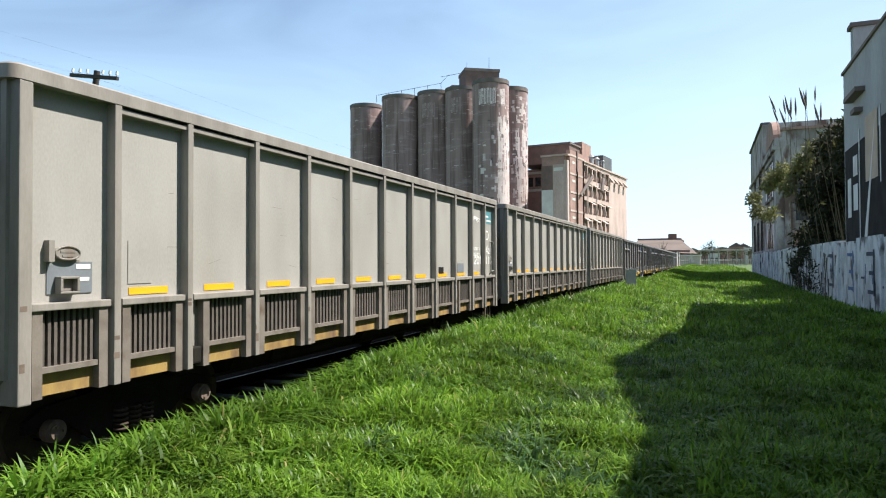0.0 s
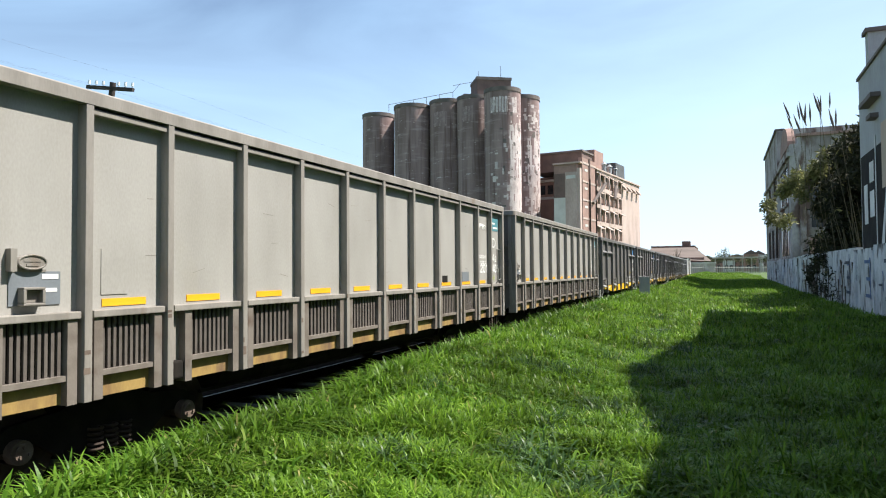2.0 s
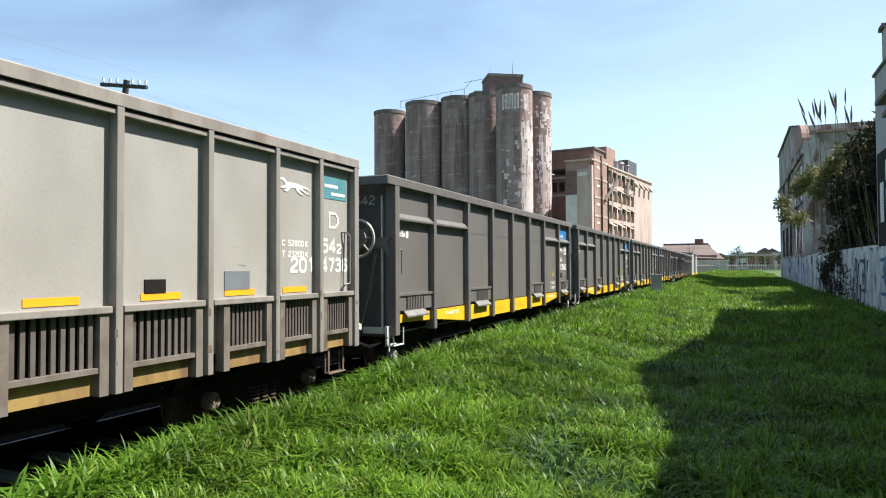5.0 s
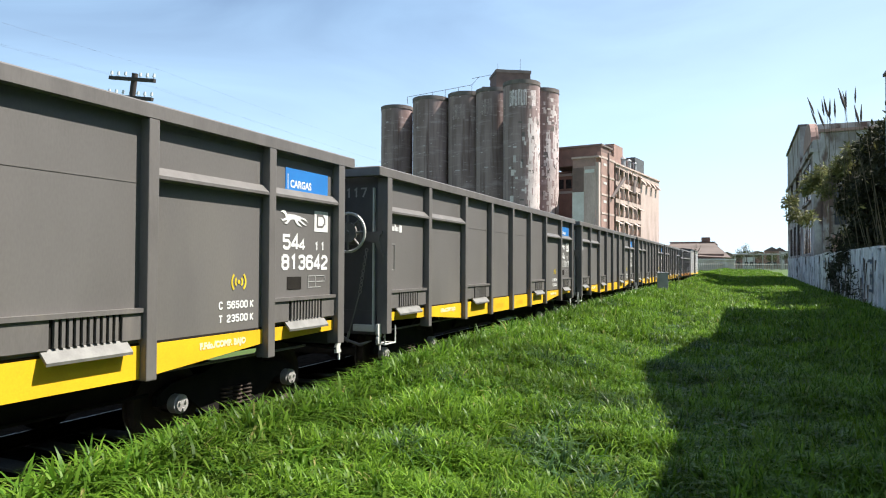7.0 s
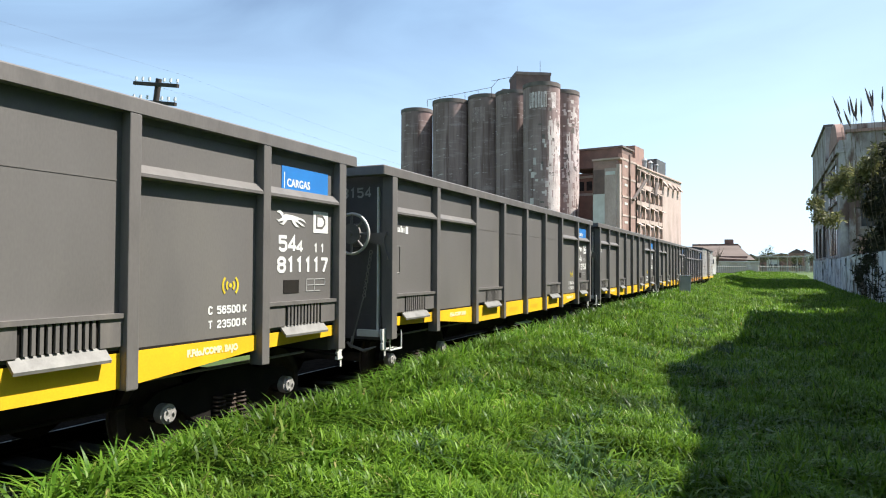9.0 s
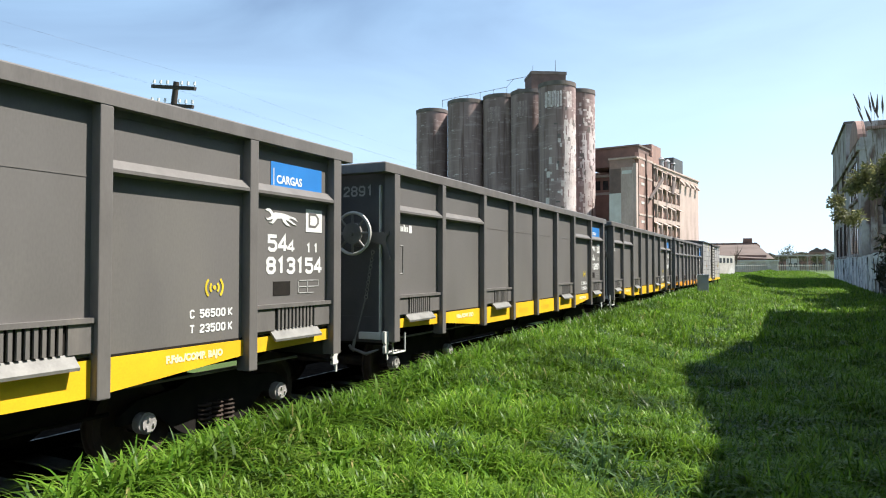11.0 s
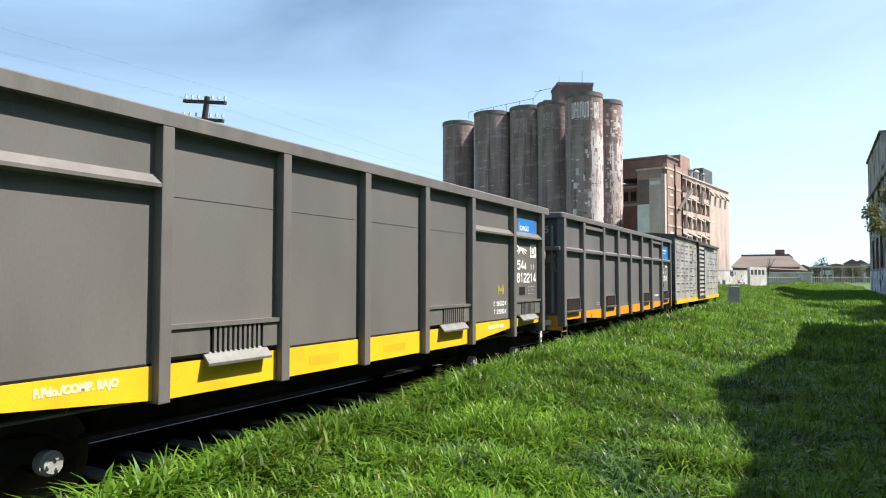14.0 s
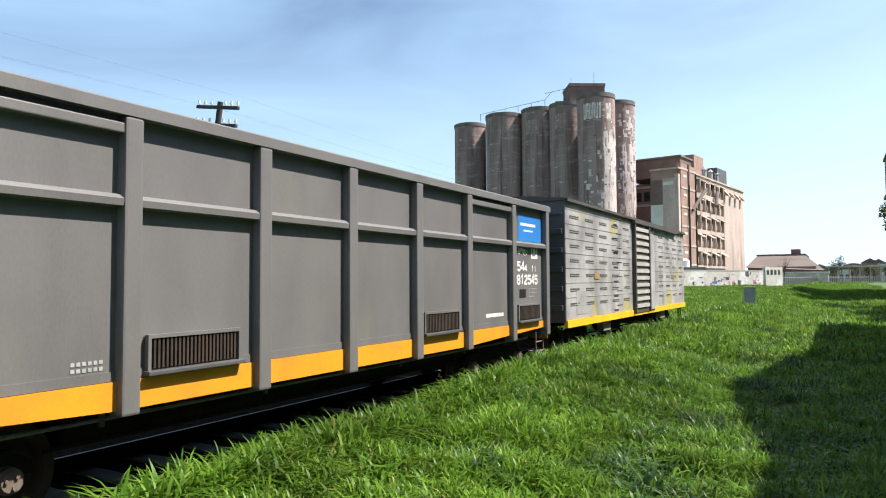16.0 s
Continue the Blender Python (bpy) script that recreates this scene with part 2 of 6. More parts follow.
CANE = material("dry_cane_stem", (0.11, 0.09, 0.05), (0.07, 0.06, 0.035), rough=0.8, bump=0.2)
def silo_material():
    """Slip-formed concrete: pour rings, soot runs down from the top, pale washed areas and patches lower down."""
    m = bpy.data.materials.new("weathered_silo_concrete")
    m.use_nodes = True
    n, l = m.node_tree.nodes, m.node_tree.links
    b = n["Principled BSDF"]
    co = n.new("ShaderNodeTexCoord")

    def cloud(stretch, scale, lo, hi, detail=6):
        mp = n.new("ShaderNodeMapping")
        mp.inputs["Scale"].default_value = stretch
        l.new(co.outputs["Object"], mp.inputs[0])
        k = n.new("ShaderNodeTexNoise")
        k.inputs["Scale"].default_value, k.inputs["Detail"].default_value = scale, detail
        l.new(mp.outputs[0], k.inputs["Vector"])
        r = n.new("ShaderNodeMapRange")
        r.inputs[1].default_value, r.inputs[2].default_value = lo, hi
        l.new(k.outputs[0], r.inputs[0])
        return r.outputs[0]

    def blend(fac, a, c):
        x = n.new("ShaderNodeMixRGB")
        l.new(fac, x.inputs[0])
        for i, v in ((1, a), (2, c)):
            if isinstance(v, tuple):
                x.inputs[i].default_value = (*v, 1)
            else:
                l.new(v, x.inputs[i])
        return x.outputs[0]

    col = blend(cloud((1, 1, .12), .5, .38, .62), (0.20, 0.135, 0.128), (0.31, 0.222, 0.212))
    col = blend(cloud((.25, .25, 1.4), .9, .54, .80, 9), col, (0.42, 0.33, 0.32))
    col = blend(cloud((1, 1, .05), 1.3, .54, .70, 4), col, (0.13, 0.082, 0.078))
    col = blend(cloud((.5, .5, 1.6), 1.2, .66, .70, 8), col, (0.52, 0.44, 0.425))
    l.new(col, b.inputs["Base Color"])
    b.inputs["Roughness"].default_value = 0.95
    bp = n.new("ShaderNodeBump")
    bp.inputs["Strength"].default_value, bp.inputs["Distance"].default_value = 0.5, 0.06
    l.new(cloud((.3, .3, 1.5), 1.6, 0, 1, 7), bp.inputs["Height"])
    l.new(bp.outputs[0], b.inputs["Normal"])
    return m


SILO = silo_material()
SILO_PATCH = material("pale_patched_concrete", (0.60, 0.52, 0.50), (0.45, 0.375, 0.36), rough=0.9, scale=0.5, fine=5, fine_mix=0.3, bump=0.4, bump_scale=2)
WHITE_LETTER = material("worn_white_lettering_paint", (0.72, 0.62, 0.61), (0.58, 0.49, 0.48), rough=0.95, scale=.8, bump=.3, bump_scale=3)
SILO_LETTER = material("worn_grey_lettering_paint", (0.36, 0.27, 0.26), (0.27, 0.2, 0.192), rough=0.95, scale=.8, bump=.3, bump_scale=3)
SILO_BAND = material("stained_silo_top_band", (0.16, 0.13, 0.12), (0.115, 0.095, 0.088), rough=0.9, scale=0.6, bump=0.3, bump_scale=2)
MILL_CONCRETE = material("mill_beige_concrete", (0.48, 0.375, 0.33), (0.38, 0.29, 0.25), rough=0.9, scale=0.3, stretch=(1, 1, 0.3), fine=5, fine_mix=0.25,
                         third=(0.24, 0.2, 0.17), third_scale=0.25, third_at=(0.58, 0.75), bump=0.4, bump_scale=2)
MILL_BRICK = material("mill_red_brick", (0.33, 0.205, 0.17), (0.255, 0.165, 0.14), rough=0.9, scale=0.6, fine=9, fine_mix=0.35, bump=0.5, bump_scale=6)
MILL_PALE = material("mill_whitewashed_panel", (0.58, 0.57, 0.53), (0.48, 0.46, 0.42), rough=0.9, scale=0.4, fine=5, bump=0.3, bump_scale=3)
MILL_DARK = material("mill_dark_brick", (0.16, 0.105, 0.09), (0.12, 0.082, 0.072), rough=0.9, scale=0.5, fine=8, fine_mix=0.3, bump=0.4, bump_scale=4)
TANK_GREY = material("dark_grey_tank_sheet", (0.09, 0.095, 0.10), (0.07, 0.072, 0.078), rough=0.7, scale=0.6, bump=0.2)
GLASS_DARK = material("dirty_window_glass", (0.03, 0.032, 0.035), (0.06, 0.06, 0.06), rough=0.25, scale=1, bump=0.05)
TIN_ROOF = material("rusted_tin_roof", (0.145, 0.112, 0.098), (0.1, 0.076, 0.066), rough=0.8, scale=0.4, stretch=(0.3, 1, 1), fine=4, bump=0.5, bump_scale=3)
WHITE_WALL = material("peeling_white_wall", (0.62, 0.63, 0.64), (0.42, 0.43, 0.44), rough=0.9, scale=1.6, stretch=(1, 1, 0.55), lo=0.42, hi=0.62,
                      third=(0.10, 0.095, 0.09), third_scale=1.7, third_at=(0.54, 0.62), fine=25, fine_mix=0.3, bump=0.6, bump_scale=12)
PLASTER = material("grey_wall_plaster", (0.36, 0.36, 0.37), (0.29, 0.29, 0.30), rough=0.9, scale=0.5, stretch=(1, 1, 0.3),
                   third=(0.22, 0.21, 0.2), third_scale=0.5, third_at=(0.56, 0.75), fine=12, fine_mix=0.2, bump=0.4, bump_scale=6)
OLD_PLASTER = material("crumbling_pale_plaster", (0.40, 0.375, 0.365), (0.22, 0.19, 0.175), rough=0.95, scale=0.9, stretch=(1, 1, 0.5),
                       third=(0.13, 0.085, 0.07), third_scale=0.7, third_at=(0.53, 0.6), fine=8, fine_mix=0.3, bump=0.7, bump_scale=5)
MURAL_BLACK = material("mural_black_paint", (0.022, 0.02, 0.02), (0.035, 0.032, 0.03), spec=0.1, rough=0.9, scale=1.5, bump=0.3, bump_scale=8)
MURAL_SAND = material("mural_sand_paint", (0.47, 0.36, 0.28), (0.40, 0.31, 0.24), rough=0.85, scale=1.2, bump=0.3, bump_scale=8)
MURAL_WHITE = material("mural_white_paint", (0.66, 0.65, 0.64), rough=0.85, scale=1.2, bump=0.2, bump_scale=8)
GRAFFITI_DARK = material("graffiti_dark_paint", (0.05, 0.06, 0.09), rough=0.8, bump=0.1)
GRAFFITI_BLUE = material("graffiti_blue_paint", (0.09, 0.15, 0.3), rough=0.8, bump=0.1)
GRAFFITI_PINK = material("graffiti_pink_paint", (0.5, 0.16, 0.22), rough=0.8, bump=0.1)
FAR_WALL = material("far_graffiti_wall_plaster", (0.5, 0.45, 0.41), (0.38, 0.33, 0.29), rough=0.9, scale=0.3, fine=3, fine_mix=0.3,
                    third=(0.6, 0.57, 0.54), third_scale=0.3, third_at=(0.5, 0.6), bump=0.3, bump_scale=3)
FENCE_CONCRETE = material("pale_fence_concrete", (0.42, 0.40, 0.37), (0.34, 0.32, 0.29), rough=0.9, bump=0.3)
POLE_WOOD = material("dark_creosoted_wood", (0.05, 0.04, 0.035), (0.035, 0.028, 0.024), rough=0.9, stretch=(1, 1, 0.2), bump=0.4)
PORCELAIN = material("white_porcelain", (0.7, 0.72, 0.72), rough=0.2, bump=0)
WIRE = material("overhead_wire", (0.05, 0.05, 0.05), rough=0.6, bump=0)
BOX_GREY = material("grey_cabinet_paint", (0.32, 0.33, 0.345), (0.26, 0.27, 0.285), rough=0.6, scale=3, bump=0.1)
HOUSE_A = material("far_pale_plaster", (0.46, 0.42, 0.39), rough=0.9, scale=0.3)
HOUSE_B = material("far_brick_plaster", (0.30, 0.19, 0.15), rough=0.9, scale=0.3)
FAR_LEAF = leaf_material("far_tree_leaves", (0.045, 0.055, 0.022), (0.085, 0.09, 0.04), 0.25)
BARK = material("bare_bark", (0.12, 0.095, 0.075), rough=0.95, bump=0.4)


# ---- mesh tools ----
def mesh_of(name, bm, mat, smooth=False):
    me = bpy.data.meshes.new(name)
    bmesh.ops.recalc_face_normals(bm, faces=bm.faces)
    bm.to_mesh(me)
    bm.free()
    me.materials.append(mat)
    if smooth:
        me.polygons.foreach_set("use_smooth", [True] * len(me.polygons))
        me.set_sharp_from_angle(angle=radians(40))
    return me


def part(name, bm, mat, parent=None, label="", at=None, smooth=False):
    me = mesh_of(name, bm, mat, smooth)
    return shared(name, me, parent, at, label)


def shared(name, me, parent=None, at=None, label=""):
    ob = new(name, me)
    if parent:
        ob.parent = parent
    if at is not None:
        ob.matrix_basis = at
    if label:
        ob["label"] = label
    return ob


def box(bm, x0, x1, y0, y1, z0, z1, bevel=0.0):
    m = Matrix.LocRotScale(((x0 + x1) / 2, (y0 + y1) / 2, (z0 + z1) / 2), None, (abs(x1 - x0), abs(y1 - y0), abs(z1 - z0)))
    made = bmesh.ops.create_cube(bm, size=1.0, matrix=m)["verts"]
    if bevel:
        edges = list({e for v in made for e in v.link_edges})
        bmesh.ops.bevel(bm, geom=edges, offset=bevel, segments=2, affect="EDGES", profile=0.6)
    return bm


def boxes(*rows, bevel=0.0):
    bm = bmesh.new()
    for r in rows:
        box(bm, *r, bevel=bevel)
    return bm


def tube(bm, a, b, r0, r1=None, seg=12):
    a, b = Vector(a), Vector(b)
    d = b - a
    q = d.to_track_quat("Z", "Y").to_matrix().to_4x4()
    bmesh.ops.create_cone(bm, cap_ends=True, segments=seg, radius1=r0, radius2=r0 if r1 is None else r1, depth=d.length,
                          matrix=Matrix.Translation((a + b) / 2) @ q)
    return bm


def tubes(*rows, seg=10):
    bm = bmesh.new()
    for r in rows:
        tube(bm, *r, seg=seg)
    return bm


def prism(bm, outline, axis, a, b):
    """A closed outline pushed from a to b along an axis; outline points are the two other coordinates in order."""
    def at(p, h):
        q = list(p)
        q.insert("xyz".index(axis), h)
        return q
    lo = [bm.verts.new(at(p, a)) for p in outline]
    hi = [bm.verts.new(at(p, b)) for p in outline]
    n = len(outline)
    bm.faces.new(lo[::-1])
    bm.faces.new(hi)
    for i in range(n):
        bm.faces.new((lo[i], lo[(i + 1) % n], hi[(i + 1) % n], hi[i]))
    return bm


def ring(bm, centre, normal, radius, thick, seg=24, side=6):
    q = Vector(normal).to_track_quat("Z", "Y").to_matrix()
    rows = []
    for i in range(seg):
        a = 2 * math.pi * i / seg
        row = []
        for j in range(side):
            c = 2 * math.pi * j / side
            p = Vector(((radius + thick * math.cos(c)) * math.cos(a), (radius + thick * math.cos(c)) * math.sin(a), thick * math.sin(c)))
            row.append(bm.verts.new(Vector(centre) + q @ p))
        rows.append(row)
    for i in range(seg):
        for j in range(side):
            bm.faces.new((rows[i][j], rows[(i + 1) % seg][j], rows[(i + 1) % seg][(j + 1) % side], rows[i][(j + 1) % side]))
    return bm


def empty(name, at, label, category, group=""):
    ob = new(name)
    ob.empty_display_size = 0.3
    ob.matrix_basis = at
    return tagged(ob, label, category, group)


SIDE_TURN = pose(0, 0, 0, 90, 0, 90)
END_TURN = pose(0, 0, 0, 90, 0, 0)


def lettering(name, text, size, mat, parent, at, width=1.0, align="LEFT", label="", bold=0.0):
    cu = bpy.data.curves.new(name, "FONT")
    cu.body, cu.size, cu.align_x, cu.extrude, cu.offset = text, size, align, 0.0015, bold
    cu.resolution_u = 3
    tmp = bpy.data.objects.new(name, cu)
    me = bpy.data.meshes.new_from_object(tmp)
    bpy.data.objects.remove(tmp)
    bpy.data.curves.remove(cu)
    me.transform(Matrix.Diagonal((width, 1, 1, 1)))
    me.materials.clear()
    me.materials.append(mat)
    return shared(name, me, parent, at, label)


# square-cornered stencil characters: strokes on a grid four wide and six high
_O = [(1, 0), (3, 0), (4, 1), (4, 5), (3, 6), (1, 6), (0, 5), (0, 1), (1, 0)]
GLYPHS = {
    "0": [_O], "1": [[(.9, 5), (2.2, 6), (2.2, 0)]], "2": [[(0, 4.9), (1, 6), (3, 6), (4, 5), (4, 3.8), (0, .9), (0, 0), (4, 0)]],
    "3": [[(0, 5.2), (1, 6), (3, 6), (4, 5.2), (4, 4), (3, 3.2), (4, 2.3), (4, 1), (3, 0), (1, 0), (0, .8)], [(1.4, 3.2), (3, 3.2)]],
    "4": [[(3.1, 0), (3.1, 6), (0, 2), (0, 1.6), (4.3, 1.6)]], "5": [[(4, 6), (0, 6), (0, 3.6), (3, 3.6), (4, 2.7), (4, 1), (3, 0), (1, 0), (0, .8)]],
    "6": [[(4, 5.2), (3, 6), (1, 6), (0, 5), (0, 1), (1, 0), (3, 0), (4, 1), (4, 2.6), (3, 3.5), (0, 3.5)]], "7": [[(0, 6), (4, 6), (4, 5.2), (1.6, 0)]],
    "8": [[(1, 3.2), (0, 4), (0, 5), (1, 6), (3, 6), (4, 5), (4, 4), (3, 3.2), (1, 3.2), (0, 2.3), (0, 1), (1, 0), (3, 0), (4, 1), (4, 2.3), (3, 3.2)]],
    "9": [[(0, .8), (1, 0), (3, 0), (4, 1), (4, 5), (3, 6), (1, 6), (0, 5), (0, 3.4), (1, 2.5), (4, 2.5)]],
    "C": [[(4, 5), (3, 6), (1, 6), (0, 5), (0, 1), (1, 0), (3, 0), (4, 1)]], "T": [[(0, 6), (4, 6)], [(2, 6), (2, 0)]],
    "K": [[(0, 0), (0, 6)], [(4, 6), (.4, 2.7), (.4, 3.3), (4, 0)]],
}


GLYPH_MESHES = {}


def glyph(ch, cap, width, stroke, mat):
    """One painted character: mitred ribbons a millimetre thick."""
    key = (ch, cap, width, stroke, mat.name)
    if key in GLYPH_MESHES:
        return GLYPH_MESHES[key]
    bm = bmesh.new()
    ux, t = cap * width / 4, cap * stroke / 2
    uz = (cap - 2 * t) / 6
    for line in GLYPHS[ch]:
        p = [Vector((t + a * ux, t + b * uz)) for a, b in line]
        closed = line[0] == line[-1]
        rows = []
        for i, v in enumerate(p):
            before = (v - p[i - 1]).normalized() if i else ((p[0] - p[-2]).normalized() if closed else None)
            after = (p[i + 1] - v).normalized() if i + 1 < len(p) else ((p[1] - p[0]).normalized() if closed else None)
            d0, d1 = before or after, after or before
            n = Vector((-d0.y - d1.y, d0.x + d1.x)).normalized()
            n *= t / max(.45, n.dot(Vector((-d0.y, d0.x))))
            end = -d1 * t * .4 if before is None else (d0 * t * .4 if after is None else Vector((0, 0)))
            h = .0012 + .00008 * i
            q, r = v + end + n, v + end - n
            rows.append([bm.verts.new((*q, 0)), bm.verts.new((*r, 0)), bm.verts.new((*r, h)), bm.verts.new((*q, h))])
        for a, b in zip(rows, rows[1:]):
            for k in range(4):
                bm.faces.new((a[k], b[k], b[(k + 1) % 4], a[(k + 1) % 4]))
    GLYPH_MESHES[key] = mesh_of("stencil", bm, mat)
    return GLYPH_MESHES[key]


def stencil(text, cap, mat, parent, at, width=.62, stroke=.17, gap=.34):
    """A line of painted characters of the given cap height."""
    x0 = 0.0
    for ch in text:
        if ch == " ":
            x0 += cap * .32
            continue
        shared("stencil", glyph(ch, cap, width, stroke, mat), parent, at @ pose(x0, 0, 0))
        x0 += cap * (width + gap)


# ---- the train ----
RAIL = -0.19          # height of the rail head
TRACK_X = -6.3        # middle of the track
SPEED = 6.947         # metres a second, towards the camera
HALF = 1.5            # half width over the ribs
WHEEL_R = 0.42


def running_mark(parent, at, w, h, mat, flip=False):
    """A plain running-animal shape: body, head, tail and stretched legs."""
    shapes = [[(.16, .62), (.30, .72), (.52, .70), (.72, .62), (.78, .48), (.62, .40), (.44, .42), (.28, .36), (.18, .46)],
              [(.0, .80), (.05, .90), (.12, .92), (.22, .72), (.17, .58), (.10, .74)],
              [(.76, .60), (.90, .52), (1.0, .30), (.88, .42), (.74, .50)],
              [(.18, .50), (.06, .36), (.0, .40), (.06, .26), (.26, .38)],
              [(.24, .42), (.18, .20), (.10, .16), (.22, .10), (.34, .38)],
              [(.66, .46), (.84, .26), (.96, .10), (.84, .14), (.72, .28), (.58, .40)],
              [(.58, .44), (.64, .22), (.76, .02), (.62, .08), (.52, .26), (.50, .42)]]
    bm = bmesh.new()
    for i, sh in enumerate(shapes):
        prism(bm, [((1 - p if flip else p) * w, q * h) for p, q in sh], "x", 0, .003 + .0003 * i)
    return part("running_mark", bm, mat, parent, at=at)


def flag_mark(parent, at, s, mat):
    """A square-backed arrow outline."""
    t = 0.16 * s
    bm = boxes((0, .003, 0, t, 0, s), (0, .003, t, .75 * s, 0, t), (0, .003, t, .75 * s, s - t, s))
    prism(bm, [(.75 * s, 0), (s * 1.12, .32 * s), (s * 1.12, .68 * s), (.75 * s, s), (.75 * s, s - t), (.97 * s, .62 * s), (.97 * s, .38 * s), (.75 * s, t)], "x", 0, .003)
    return part("arrow_mark", bm, mat, parent, at=at)


def radio_mark(parent, at, s, mat):
    bm = bmesh.new()
    for r in (0.55, 1.0):
        for side in (0, 1):
            pts = [(r * s * math.cos(a), r * s * math.sin(a)) for a in np.linspace(-0.8, 0.8, 7)]
            inner = [((r - .2) * s * math.cos(a), (r - .2) * s * math.sin(a)) for a in np.linspace(0.8, -0.8, 7)]
            prism(bm, [((-p if side else p), q) for p, q in pts + inner], "x", 0, .003)
    prism(bm, [(.18 * s * math.cos(a), .18 * s * math.sin(a)) for a in np.linspace(0, 2 * math.pi, 9)[:-1]], "x", 0, .003)
    return part("signal_mark", bm, mat, parent, at=at)


def wheel_mesh():
    bm = bmesh.new()
    rows = []
    prof = [(0.0, 0.10), (0.07, 0.10), (0.075, 0.30), (0.02, 0.33), (0.0, 0.35), (0.0, 0.425), (0.10, 0.415), (0.105, 0.445), (0.135, 0.44), (0.135, 0.35),
            (0.11, 0.33), (0.10, 0.12), (0.16, 0.10)]
    seg = 28
    for x, r in prof:
        rows.append([bm.verts.new((-x, r * math.cos(2 * math.pi * i / seg), r * math.sin(2 * math.pi * i / seg))) for i in range(seg)])
    for a, b in zip(rows, rows[1:]):
        for i in range(seg):
            bm.faces.new((a[i], a[(i + 1) % seg], b[(i + 1) % seg], b[i]))
    return mesh_of("wheel", bm, RUST_STEEL, True)


WHEEL = wheel_mesh()
AXLE = mesh_of("wheelset", tubes(((-1.06, 0, 0), (1.06, 0, 0), 0.075), seg=14), RUST_STEEL, True)


def cap_mesh():
    bm = tubes(((1.04, 0, 0), (1.13, 0, 0), 0.098), ((1.13, 0, 0), (1.155, 0, 0), 0.075), seg=16)
    for i in range(3):
        a = 2 * math.pi * i / 3
        tube(bm, (1.15, .045 * math.cos(a), .045 * math.sin(a)), (1.172, .045 * math.cos(a), .045 * math.sin(a)), 0.015, seg=6)
    return mesh_of("axle_cap", bm, BARE_STEEL, True)


CAP = cap_mesh()
CAP_DULL = CAP.copy()
CAP_DULL.materials[0] = RUST_CAP


def side_frame_mesh():
    bm = bmesh.new()
    for s in (1, -1):
        x0, x1 = s * .96, s * 1.03
        prism(bm, [(-1.12, .52), (-.95, .62), (-.5, .66), (-.3, .74), (.3, .74), (.5, .66), (.95, .62), (1.12, .52), (1.12, .42), (.72, .44), (.45, .24),
                   (.32, .18), (-.32, .18), (-.45, .24), (-.72, .44), (-1.12, .42)], "x", min(x0, x1), max(x0, x1))
    box(bm, -1.0, 1.0, -.2, .2, .45, .68)
    return mesh_of("bogie_frame", bm, BLACK_STEEL)


FRAME = side_frame_mesh()


def spring_mesh():
    bm = bmesh.new()
    for y in (-.16, 0, .16):
        for k in range(5):
            ring(bm, (1.05, y, .27 + .045 * k), (0, 0, 1), .06, .016, 12, 5)
    return mesh_of("spring_nest", bm, RUST_STEEL, True)


SPRING = spring_mesh()


def running_gear(wagon, half_len, cap=None):
    """Two bogies with four wheelsets under a wagon; returns nothing, wheelsets are keyed by name later."""
    for s in (-1, 1):
        bogie = shared("bogie_frame", FRAME, wagon, pose(0, s * (half_len - 1.58), 0), "black cast steel bogie frame")
        shared("spring_nest", SPRING, bogie)
        for w in (-.91, .91):
            ws = shared("wheelset", AXLE, wagon, pose(0, s * (half_len - 1.58) + w, WHEEL_R))
            shared("wheel", WHEEL, ws, pose(.95, 0, 0))
            shared("wheel", WHEEL, ws, pose(-.95, 0, 0, 0, 0, 180))
            shared("axle_cap", cap or CAP, ws, None, "" if cap else "bright steel axle bearing cap")
    bm = boxes((-.22, .22, -half_len, half_len, .68, .9))
    part("centre_sill", bm, BLACK_STEEL, wagon)
    for s in (-1, 1):
        bm = boxes((-.09, .09, s * half_len, s * (half_len + .36), .74, .9), (-.14, .14, s * (half_len + .2), s * (half_len + .44), .70, .94), bevel=.02)
        part("coupler", bm, RUST_STEEL, wagon)
    part("brake_rod", tubes(((1.0, -half_len + 2.8, .55), (1.0, half_len - 2.8, .55), .02), ((.9, -2.4, .7), (.9, -.9, .7), .17)), BLACK_STEEL, wagon)


def rib_mesh(name, z0, z1, width, depth, mat, bevel=.012):
    """A side rib: shallow channel with a splayed foot."""
    bm = boxes((HALF - depth, HALF, -width / 2, width / 2, z0, z1), bevel=bevel)
    return mesh_of(name, bm, mat)


